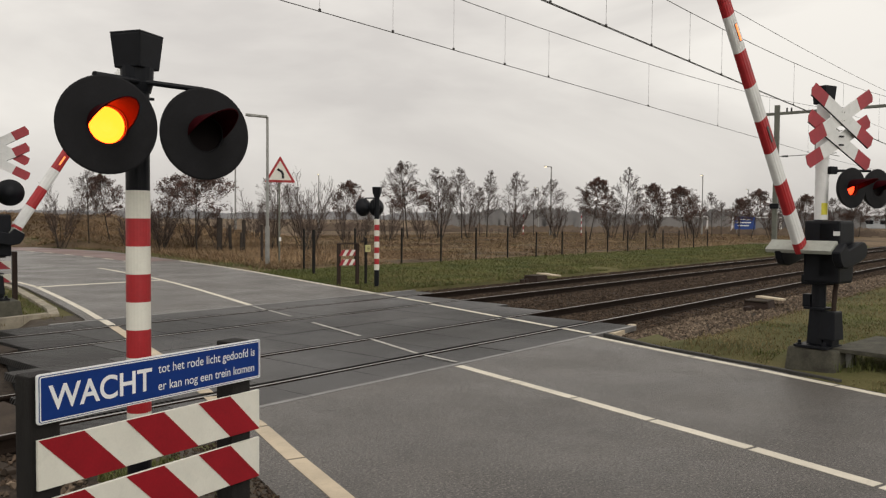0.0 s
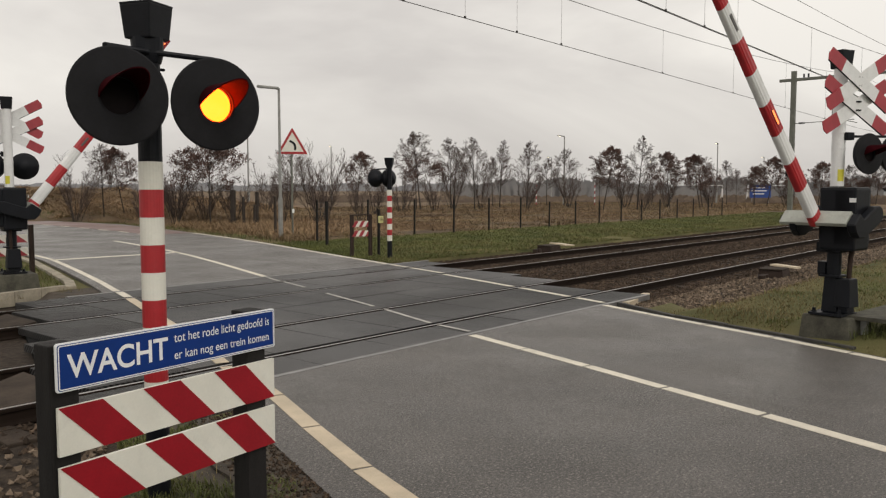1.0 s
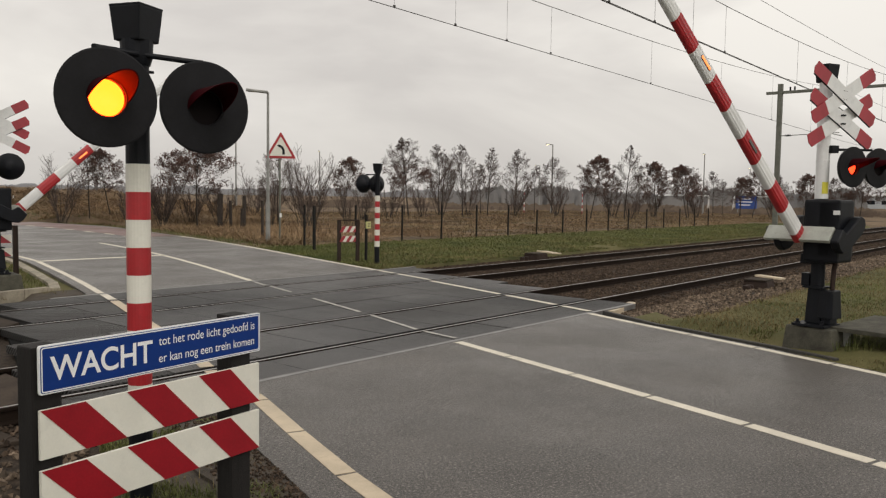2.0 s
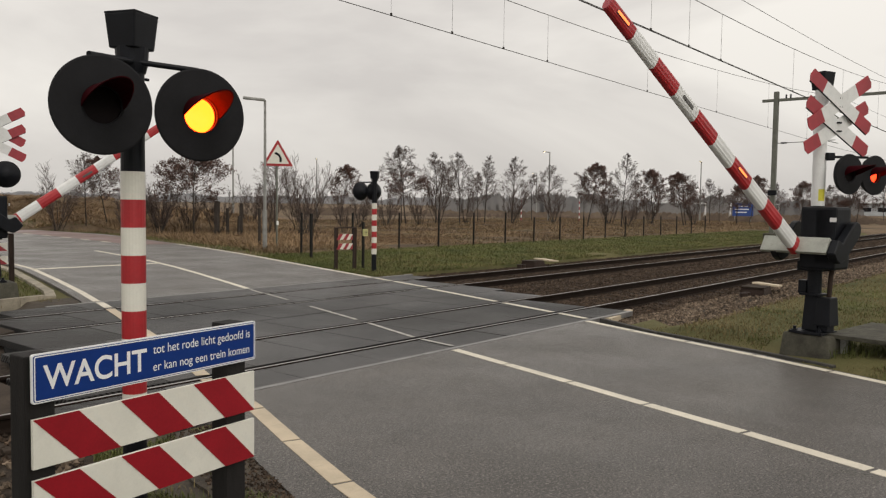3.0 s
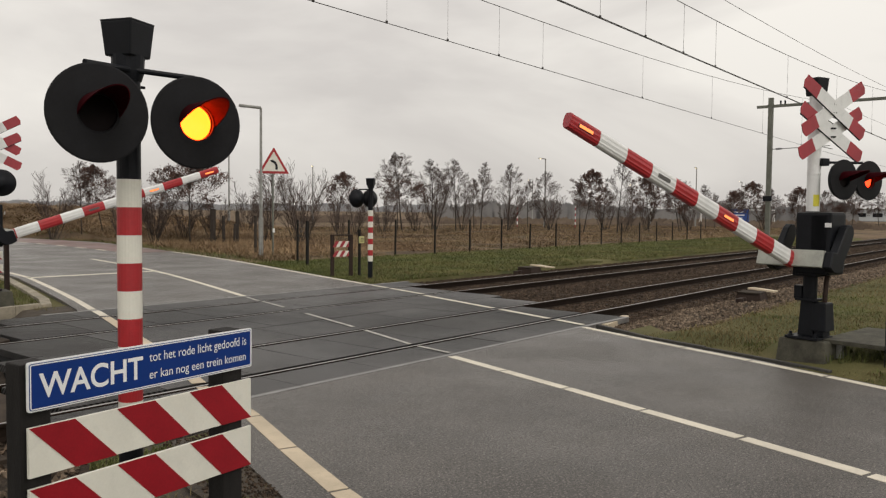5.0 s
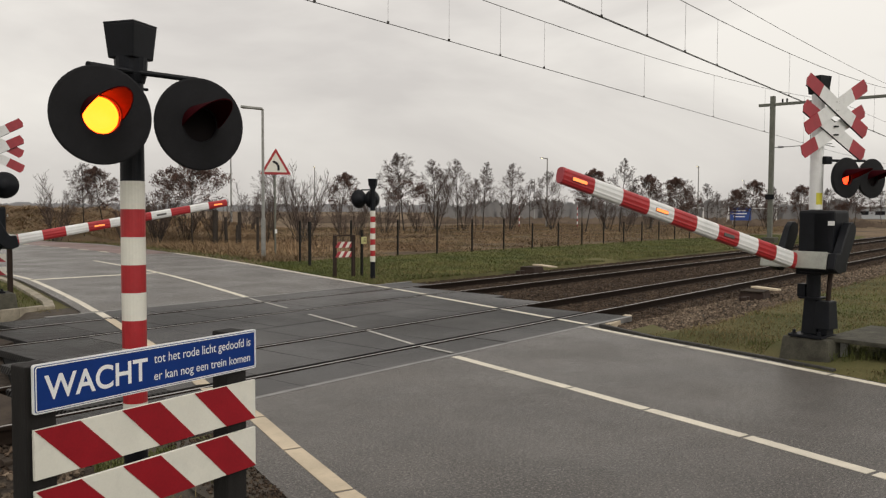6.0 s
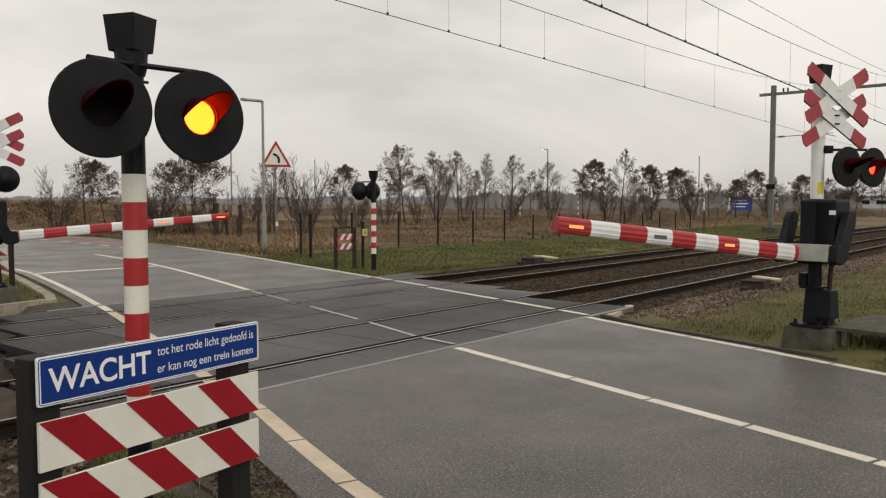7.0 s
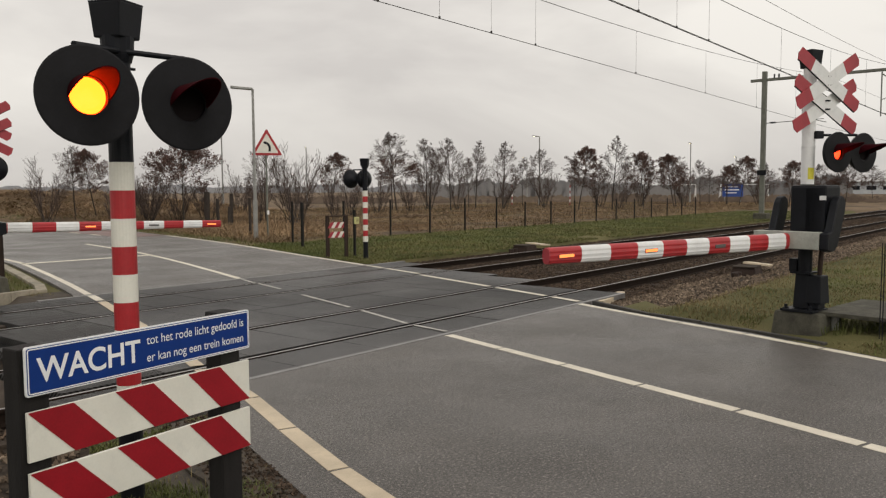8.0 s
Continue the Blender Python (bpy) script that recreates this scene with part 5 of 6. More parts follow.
# ---- overhead line ----
def catenary_mast(x, y, h, span, label):
    s = thing("catenary_portal", pose(x, y, 0), label, "catenary mast", "overhead line masts")
    bm = bmesh.new()
    box(bm, 0, 0, h / 2 - 0.2, 0.24, 0.26, h + 0.4, 0.01)
    part("mast", bm, M_MAST, s, "grey green steel mast")
    bm = bmesh.new()
    box(bm, 0, 0, 0.1, 0.8, 0.8, 0.4, 0.05)
    part("footing", bm, M_CONCRETE, s)
    bm = bmesh.new()
    box(bm, 0, -span / 2 + 0.4, h - 0.50, 0.16, span + 0.8, 0.16, 0.01)
    part("beam", bm, M_MAST, s, "steel cross beam over the tracks")
    bm = bmesh.new()
    box(bm, 0, -span, h / 2 - 0.2, 0.24, 0.26, h + 0.4, 0.01)
    part("mast", bm, M_MAST, s)
    bm = bmesh.new()
    tube(bm, (0, -0.13, 5.62), (0, -3.3, 5.70), 0.022, n=8)
    part("registration_arm", bm, M_MAST, s, "thin level arm towards the wire")
    bm = bmesh.new()
    for k in range(5):
        tube(bm, (0, -0.35 - 0.07 * k, 5.63), (0, -0.38 - 0.07 * k, 5.63), 0.06, n=10)
    part("insulator", bm, M_BLACK, s)
    for yy in (11.65, 7.63):
        bm = bmesh.new()
        d = yy - y
        tube(bm, (0, d + 1.3, h - 0.6), (0, d + 1.3, h - 3.0), 0.035, n=8)
        tube(bm, (0, d + 1.3, h - 0.7), (0, d, h - 1.75), 0.03, n=8)
        tube(bm, (0, d + 1.3, h - 2.8), (0, d, 5.5), 0.02, n=8)
        tube(bm, (0, d + 1.3, h - 2.1), (0, d - 0.1, h - 1.7), 0.02, n=8)
        part("bracket", bm, M_MAST, s, "hanging wire bracket")
        bm = bmesh.new()
        for k in range(4):
            tube(bm, (0, d + 0.9 - 0.05 * k, h - 2.75), (0, d + 0.88 - 0.05 * k, h - 2.75), 0.06, n=10)
        part("insulator", bm, M_BLACK, s)
    bm = bmesh.new()
    for yy in (0.55, 0.8):
        tube(bm, (0, -yy, h - 0.44), (0, -yy, h - 0.2), 0.05, n=8)
    part("insulator", bm, M_BLACK, s)
    bm = bmesh.new()
    box(bm, -0.16, 0, 2.7, 0.12, 0.5, 0.3, 0.01)
    part("box", bm, M_BLACK, s)


catenary_mast(48.9, 15.1, 8.65, 11.0, "steel portal carrying the overhead wires across both tracks")
catenary_mast(108.0, 15.1, 8.85, 11.0, "far steel portal carrying the overhead wires")


def bowed(x, mid, low, slope, bow):
    """Height of a wire along the track; it levels out past the first portal."""
    u = min(x, 48.9) - mid
    return low + slope * u + bow * u * u


CONTACT = {11.65: (20, 5.60, -0.0132, 0.0), 7.63: (20, 5.51, -0.0113, 0.0)}
CARRIER = {11.65: (18, 6.86, 0.0, 0.0013), 7.63: (19.5, 6.67, 0.0, 0.0017)}


def overhead(y, off, start, label):
    s = thing("overhead_line", pose(0, 0, 0), label, "overhead line", "overhead lines")
    xs = [-11 + 2.4 * i for i in range(75)]
    for dy in off:
        bm = bmesh.new()
        pts = [(x, y + dy, bowed(x, *CONTACT[y])) for x in xs]
        for a, c in zip(pts, pts[1:]):
            tube(bm, a, c, 0.0085, n=6, caps=False)
        part("contact_wire", bm, M_WIRE, s, "dark contact wire")
    bm = bmesh.new()
    pts = [(x, y, bowed(x, *CARRIER[y])) for x in xs]
    for a, c in zip(pts, pts[1:]):
        tube(bm, a, c, 0.0085, n=6, caps=False)
    part("carrier_wire", bm, M_WIRE, s, "dark carrier wire")
    x, k = start - 2.03 * 8, 0
    while x < 48:
        z0, z1 = bowed(x, *CONTACT[y]), bowed(x, *CARRIER[y])
        if k % 7 != 6 and (x < 21.5 or k % 3 == 0):
            bm = bmesh.new()
            tube(bm, (x, y, z0), (x, y, z1), 0.0040, n=4, caps=False)
            box(bm, x, y, z0 + 0.02, 0.05, 0.03, 0.06, 0.004)
            part("dropper", bm, M_WIRE, s)
        x += 2.03
        k += 1


overhead(11.65, (0,), 10.23, "overhead contact and carrier wires of the far track")
overhead(7.63, (-0.02, 0.02), 12.04, "overhead contact and carrier wires of the near track")


def feeder(y, args, label):
    bm = bmesh.new()
    xs = [-11 + 3 * i for i in range(60)]
    pts = [(x, y, bowed(x, *args)) for x in xs]
    for a, c in zip(pts, pts[1:]):
        tube(bm, a, c, 0.007, n=6, caps=False)
    tagged(link_bm("feeder_wire", bm, M_WIRE), label, "wire", "feeder wires")


feeder(7.63, (19, 7.30, 0.0, 0.0007), "single dark feeder wire high over the near track")


# ---- grass, reeds, trees and the distance ----
RNG = np.random.default_rng(11)


def fast_mesh(name, co, per, material, label, category):
    """One mesh of many equal little faces, per corners each."""
    n = len(co)
    me = bpy.data.meshes.new(name)
    me.vertices.add(n)
    me.vertices.foreach_set("co", co.astype(np.float32).ravel())
    me.loops.add(n)
    me.loops.foreach_set("vertex_index", np.arange(n, dtype=np.int32))
    me.polygons.add(n // per)
    me.polygons.foreach_set("loop_start", np.arange(0, n, per, dtype=np.int32))
    me.update(calc_edges=True)
    me.materials.append(material)
    return tagged(new(name, me), label, category, kind="stuff")


def blades(name, pts, h, w, lean, material, label, category="grass", simple=False):
    """Bent blades of grass standing on points (n, 3), each a bent strip of two faces."""
    n = len(pts)
    a = RNG.random(n) * 6.283
    hh = h[0] + (h[1] - h[0]) * RNG.random(n) ** 1.5
    if w[1] > 0:
        ww = w[0] + (w[1] - w[0]) * RNG.random(n)
    d = np.stack([np.cos(a), np.sin(a), np.zeros(n)], 1)
    s = np.stack([-np.sin(a), np.cos(a), np.zeros(n)], 1) * (ww / 2)[:, None]
    k = (lean[0] + (lean[1] - lean[0]) * RNG.random(n)) * hh
    up = np.zeros((n, 3))
    up[:, 2] = hh
    if simple:
        low = pts.copy()
        low[:, 2] -= 0.02
        q = np.stack([low - s, low + s, pts + d * k[:, None] + up], 1)
        return fast_mesh(name, q.reshape(-1, 3), 3, material, label, category)
    mid = pts + d * (k * 0.35)[:, None] + up * 0.6
    tip = pts + d * k[:, None] + up
    low = pts.copy()
    low[:, 2] -= 0.02
    q = np.stack([low - s, low + s, mid + s * 0.75, mid - s * 0.75, mid - s * 0.75, mid + s * 0.75, tip + s * 0.15, tip - s * 0.15], 1)
    return fast_mesh(name, q.reshape(-1, 3), 4, material, label, category)


def scatter(n, x0, x1, y0, y1, keep, near=None):
    """Points on the land where keep(x, y) holds; near: power that crowds them towards low x."""
    out = []
    u = RNG.random((n, 2))
    xs = x0 + (x1 - x0) * (u[:, 0] ** (near or 1.0))
    ys = y0 + (y1 - y0) * u[:, 1]
    for x, y in zip(xs, ys):
        if keep(x, y):
            out.append((x, y, land(x, y)))
    return np.array(out)


def patch(x, y, s, seed=0.0):
    return noise.noise(Vector((x * s, y * s, seed)))


def right_verge(x, y):
    return x > edge_x(RIGHT, y) + 0.22 and not (9.8 < x < 11.5 and 1.5 < y < 3.2) and y < 5.0 + 0.25 * patch(x, y, 1.1)


blades("verge_grass", scatter(110000, 8.4, 34, -3, 5.2, lambda x, y: right_verge(x, y) and patch(x, y, 0.7) + 0.16 * (3.6 - y) > 0.10, 1.9), (0.015, 0.055), (0.006, 0.014), (0.3, 1.6), M_BLADE,
       "short green winter grass on the verge")
blades("dry_grass", scatter(100000, 8.4, 34, -3, 5.4, lambda x, y: right_verge(x, y) and patch(x, y, 0.7) + 0.16 * (3.6 - y) < 0.32, 1.9), (0.015, 0.06), (0.006, 0.013), (0.4, 1.6), M_BLADE_DRY,
       "short yellowed grass between ballast and verge")
blades("weeds", scatter(2600, 10.0, 12.6, 0.6, 2.5, lambda x, y: patch(x, y, 2.3, 4) > 0.0 and x > edge_x(RIGHT, y) + 0.3), (0.04, 0.17), (0.006, 0.014), (0.4, 1.3), M_BLADE,
       "taller green weeds round the concrete slab")


def far_verge(x, y):
    return x > edge_x(RIGHT, y) + 0.25 and (y > 13.9 + 0.3 * patch(x, y, 0.9) or y > 13.4 and on_road(x, y, 1.5))


blades("far_verge_grass", scatter(150000, 13.5, 66, 13.6, 21.9, lambda x, y: far_verge(x, y) and patch(x, y, 0.35, 2) + 0.10 * (y - 15.5) > -0.6, 1.7), (0.02, 0.085), (0.014, 0.034), (0.4, 1.6), M_BLADE,
       "green winter grass between track and fence", simple=True)
blades("far_dry_grass", scatter(60000, 13.5, 66, 13.5, 21.9, lambda x, y: far_verge(x, y) and patch(x, y, 0.35, 2) - 0.16 * (y - 15.0) > -0.35, 1.7), (0.02, 0.09), (0.012, 0.030), (0.4, 1.8), M_BLADE_DRY,
       "yellowed grass along the far rail", simple=True)
blades("left_verge_grass", scatter(60000, -3, 8.8, 14.2, 26, lambda x, y: x < edge_x(LEFT, y) - 0.55 and y > 13.9 + 0.27 * (x - 3.4) + 0.1), (0.02, 0.10), (0.010, 0.022), (0.2, 1.2), M_BLADE,
       "patchy green grass under the far barrier", simple=True)
blades("left_dry_grass", scatter(26000, -3, 8.8, 14.0, 26, lambda x, y: x < edge_x(LEFT, y) - 0.5 and patch(x, y, 0.6) > -0.1), (0.02, 0.09), (0.010, 0.02), (0.3, 1.4), M_BLADE_DRY,
       "patchy yellowed grass under the far barrier", simple=True)
blades("near_grass", scatter(60000, -0.5, 3.3, 2.2, 5.4, lambda x, y: x < edge_x(LEFT, y) - 0.62 - 0.25 * patch(x, y, 2.5, 3) and patch(x, y, 1.6, 6) > -0.35), (0.02, 0.065), (0.004, 0.009), (0.3, 1.4), M_BLADE,
       "sparse mossy grass on damp soil")
blades("near_dry_grass", scatter(3500, -0.5, 3.3, 2.2, 5.4, lambda x, y: x < edge_x(LEFT, y) - 0.45), (0.01, 0.05), (0.004, 0.008), (0.5, 2.0), M_BLADE_DRY,
       "dead blades on damp soil")


def field(x, y):
    return y > 21.9 and x > edge_x(RIGHT, min(y, 46)) + 1.1


blades("field_reeds", scatter(210000, 17.5, 105, 21.9, 60, lambda x, y: field(x, y) and patch(x, y, 0.30, 7) > -0.15, 1.45), (0.04, 0.26), (0.016, 0.045), (1.0, 3.6), M_REED,
       "rank brown dead grass in the field", simple=True)
blades("field_grass", scatter(60000, 17.5, 105, 21.9, 60, lambda x, y: field(x, y) and patch(x, y, 0.22, 7) < 0.1, 1.4), (0.05, 0.26), (0.014, 0.04), (0.4, 1.6), M_BLADE_DRY,
       "low yellowed grass in the field", simple=True)
blades("roadside_grass", scatter(26000, 14, 22, 17, 50, lambda x, y: edge_x(RIGHT, min(y, 46)) + 0.2 < x < edge_x(RIGHT, min(y, 46)) + 1.6), (0.04, 0.16), (0.012, 0.03), (0.2, 1.0), M_BLADE,
       "strip of green grass beside the road", simple=True)
blades("bank_reeds", scatter(170000, -12, 46, 46, 74, lambda x, y: not on_road(x, y, 2.2) and land(x, y) > 0.02 and patch(x, y, 0.3, 9) > -0.25), (0.05, 0.24), (0.022, 0.055), (1.4, 4.5), M_BANK,
       "matted brown dead grass on the bank", simple=True)
blades("bank_tufts", scatter(26000, 18.6, 30, 24, 46, lambda x, y: x > edge_x(RIGHT, min(y, 46)) + 1.2), (0.08, 0.40), (0.014, 0.032), (0.8, 2.8), M_BANK,
       "tall pale dead grass tufts beside the road", simple=True)


blades("field_weeds", scatter(15000, 19, 100, 22.6, 58, lambda x, y: field(x, y) and patch(x, y, 0.16, 12) > 0.0, 1.5), (0.15, 0.75), (0.008, 0.018), (0.2, 1.2), M_BRUSH,
       "dark dead weed stalks standing in the field", simple=True)
blades("bank_weeds", scatter(3000, -8, 34, 34, 66, lambda x, y: not on_road(x, y, 2.0) and patch(x, y, 0.22, 14) > 0.1), (0.15, 0.6), (0.010, 0.022), (0.3, 1.6), M_BRUSH,
       "dark dead weed stalks on the bank", simple=True)


# trees
def grow(rng, height, spread, start, fullness, droop):
    """Limbs of a young tree: a leader, limbs in an egg-shaped crown, then three orders of ever finer twigs; rows of (a, b, radius at a, radius at b), and twig ends."""
    trunk, twigs, ends = [], [], []
    base_r = height * 0.0105

    def limb(p, d, length, r, level):
        seg = (4, 3, 2, 2)[level]
        pts, dirs = [p], [d]
        for i in range(seg):
            d = (d + Vector((rng.gauss(0, 0.11), rng.gauss(0, 0.11), 0.055 - droop * 0.06))).normalized()
            q = pts[-1] + d * (length / seg)
            (trunk if level == 0 else twigs).append((pts[-1], q, r * (1 - 0.75 * i / seg), r * (1 - 0.75 * (i + 1) / seg)))
            pts.append(q)
            dirs.append(d)
        ends.append((pts[-1], level))
        if level == 3:
            return
        for k in range((fullness, 6, 4)[level]):
            u = 0.18 + 0.8 * (k + rng.random()) / (fullness, 6, 4)[level]
            i = min(seg - 1, int(u * seg))
            o = pts[i].lerp(pts[i + 1], u * seg - i)
            side = dirs[i].cross(Vector((rng.gauss(0, 1), rng.gauss(0, 1), rng.gauss(0, 1)))).normalized()
            limb(o, (dirs[i] + side * rng.uniform(0.55, 1.0)).normalized(), length * (1.05 - 0.65 * u) * rng.uniform(0.48, 0.8), r * 0.45, level + 1)

    d = Vector((rng.gauss(0, 0.03), rng.gauss(0, 0.03), 1)).normalized()
    pts = [Vector((0, 0, -0.2))]
    n = 10
    for i in range(n):
        d = (d + Vector((rng.gauss(0, 0.045), rng.gauss(0, 0.045), 0.12))).normalized()
        q = pts[-1] + d * (height / n)
        trunk.append((pts[-1], q, base_r * (1 - 0.9 * i / n), base_r * (1 - 0.9 * (i + 1) / n)))
        pts.append(q)
    m = 26
    for k in range(m):
        v = (k + rng.random()) / m
        u = start + (0.96 - start) * v
        i = min(n - 1, int(u * n))
        o = pts[i].lerp(pts[i + 1], u * n - i)
        a = k * 2.4 + rng.gauss(0, 0.35)
        tilt = radians(62 - 34 * v + rng.gauss(0, 6) + 10 * droop)
        reach = spread * (0.30 + 0.75 * math.sin(math.pi * (0.22 + 0.74 * v))) * (1.12 - 0.62 * v) * rng.uniform(0.7, 1.1)
        limb(o, Vector((math.cos(a) * math.sin(tilt), math.sin(a) * math.sin(tilt), math.cos(tilt))), reach, base_r * 0.30 * (1.15 - 0.8 * v), 0)
    return trunk, twigs, ends


def sticks(name, rows, sides, material, parent, thin=0.0, label=""):
    vs, fs = [], []
    for a, b, r0, r1 in rows:
        q = (b - a).to_track_quat("Z", "Y").to_matrix()
        k = len(vs)
        for c, r in ((a, max(r0, thin)), (b, max(r1, thin))):
            for i in range(sides):
                t = 2 * math.pi * i / sides
                vs.append(c + q @ Vector((math.cos(t) * r, math.sin(t) * r, 0)))
        for i in range(sides):
            j = (i + 1) % sides
            fs.append((k + i, k + j, k + sides + j, k + sides + i))
    me = bpy.data.meshes.new(name)
    me.from_pydata([tuple(v) for v in vs], [], fs)
    me.materials.append(material)
    ob = new(name, me)
    ob.parent = parent
    ob["label"] = label or name
    return ob


def leaves(rng, ends, count, spread, size, parent):
    vs, fs = [], []
    for k in range(count):
        c, lv = ends[rng.randrange(len(ends))]
        p = c + Vector((rng.gauss(0, spread), rng.gauss(0, spread), rng.gauss(-0.02, spread)))
        e = Euler((rng.uniform(-1.4, 1.4), rng.uniform(-1.4, 1.4), rng.uniform(0, 6.28))).to_matrix()
        s = size * rng.uniform(0.6, 1.3)
        i = len(vs)
        for q in ((-0.5, 0, 0), (0, -0.32, 0.06), (0.55, 0, 0), (0, 0.32, 0.06)):
            vs.append(tuple(p + e @ (Vector(q) * s)))
        fs.append((i, i + 1, i + 2, i + 3))
    me = bpy.data.meshes.new("foliage")
    me.from_pydata(vs, [], fs)
    me.materials.append(M_LEAF)
    ob = new("foliage", me)
    ob.parent = parent
    ob["label"] = "withered brown leaves still hanging"


def tree(seed, height, spread, start, fullness, droop, leafy, label, group, thin=0.006, size=0.11, low=1.0):
    """low: share of the crown's height, from below, that still holds leaves."""
    rng = random.Random(seed)
    t = thing("tree", pose(0, 0, 0), label, "tree", group)
    trunk, twigs, ends = grow(rng, height, spread, start, fullness, droop)
    sticks("trunk", trunk, 6, M_BARK, t, label="slim damp trunk and limbs")
    sticks("crown", twigs, 3, M_TWIG, t, thin, label="fine bare twigs")
    if leafy:
        top = height * (start + (1 - start) * low)
        leaves(rng, [e for e in ends if height * start < e[0].z < top], leafy, 0.065, size, t)
    return t


def shrub(seed, height, stems, label):
    rng = random.Random(seed)
    t = thing("shrub", pose(0, 0, 0), label, "shrub", "bare shrubs")
    rows, fine = [], []
    for k in range(stems):
        a = rng.uniform(0, 6.283)
        p = Vector((math.cos(a), math.sin(a), 0)) * rng.uniform(0, 0.35)
        d = Vector((math.cos(a) * rng.uniform(0.1, 0.7), math.sin(a) * rng.uniform(0.1, 0.7), 1)).normalized()
        ln = height * rng.uniform(0.6, 1.0)
        r = 0.018
        for i in range(6):
            q = p + d * (ln / 6)
            rows.append((p, q, r * (1 - i / 7), r * (1 - (i + 1) / 7)))
            if i > 0:
                for z in range(4):
                    e = (d + Vector((rng.gauss(0, 0.45), rng.gauss(0, 0.45), 0.25))).normalized()
                    s = q + e * ln * rng.uniform(0.10, 0.24)
                    fine.append((q, s, 0.007, 0.004))
                    for y in range(3):
                        g = (e + Vector((rng.gauss(0, 0.5), rng.gauss(0, 0.5), 0.2))).normalized()
                        m = q.lerp(s, rng.uniform(0.3, 1))
                        fine.append((m, m + g * ln * 0.10, 0.005, 0.003))
            p = q
            d = (d + Vector((rng.gauss(0, 0.08), rng.gauss(0, 0.08), 0.08))).normalized()
    sticks("trunk", rows, 5, M_BARK, t, 0.008, "slim dark stems")
    sticks("crown", fine, 3, M_TWIG, t, 0.006, "fine bare twigs")
    return t


BARE = "young bare tree in the field, fine upright twigs"
OAKS = "young oak still holding withered brown leaves"
oak_wide = tree(3, 4.5, 1.9, 0.38, 6, 0.7, 7000, "round oak with withered brown leaves beside the road", "roadside oaks", 0.005, 0.085)
oak_wide.matrix_basis = pose(22.9, 35.3, 0.0)
oak_b = tree(5, 5.6, 1.9, 0.36, 6, 0.4, 4200, OAKS, "leafy oaks", 0.007, 0.10, 0.95)
oak_b.matrix_basis = pose(61.0, 34.3, 0)
oak_c = tree(8, 7.0, 2.5, 0.34, 7, 0.5, 2600, "bare oak with a few withered leaves low in its crown", "leafy oaks", 0.007, 0.10, 0.45)
oak_c.matrix_basis = pose(51.7, 47.1, 0, 0, 0, 40)
bare_a = tree(12, 6.6, 2.0, 0.33, 6, 0.1, 0, BARE, "bare trees", 0.0055)
bare_a.matrix_basis = pose(56.4, 44.8, 0)
bare_b = tree(17, 6.7, 1.8, 0.31, 6, 0.0, 0, BARE, "bare trees", 0.0055)
bare_b.matrix_basis = pose(64.2, 32.7, 0)
bare_c = tree(21, 6.4, 2.2, 0.30, 6, 0.3, 0, BARE, "bare trees", 0.0055)
bare_c.matrix_basis = pose(76.3, 47.8, 0)


def again(ob, x, y, k, rz, z=0.0):
    return copy_thing(ob, pose(x, y, z, 0, 0, rz) @ Matrix.Diagonal((k, k, k, 1)))


for x, y, k, rz in ((51.1, 54.9, 0.98, 70), (72.6, 33.6, 1.0, 130), (71.9, 30.2, 0.93, 200), (85.3, 28.7, 0.96, 20), (81.9, 22.7, 0.82, 310), (22.1, 42.6, 0.68, 240), (88.0, 31.0, 0.8, 80)):
    again(oak_b, x, y, k, rz, land(x, y))
for x, y, k, rz in ((106.9, 25.7, 0.70, 10), (107.5, 23.2, 0.75, 190), (112.0, 21.0, 0.7, 100), (109, 24.4, 0.65, 250), (75.5, 31.5, 0.75, 60), (98, 30, 0.7, 140)):
    again(oak_c, x, y, k, rz)
for x, y, k, rz in ((57.3, 48.4, 1.02, 60), (69.9, 48.4, 1.06, 160), (75.2, 49.4, 0.82, 250), (88.6, 34.2, 0.78, 30), (66.0, 50.0, 0.8, 320)):
    again(bare_a, x, y, k, rz)
for x, y, k, rz in ((62.6, 46.6, 1.02, 90), (59.0, 49.5, 0.9, 10), (94, 33, 0.7, 200), (80, 45.5, 0.75, 120), (54.5, 50.2, 0.85, 290), (68.5, 36.5, 0.7, 45)):
    again(bare_b, x, y, k, rz)
for x, y, k, rz in ((28.0, 35.3, 0.72, 15), (21.2, 43.2, 0.62, 100), (84, 41, 0.72, 220), (99, 37, 0.66, 330)):
    again(bare_c, x, y, k, rz, land(x, y))

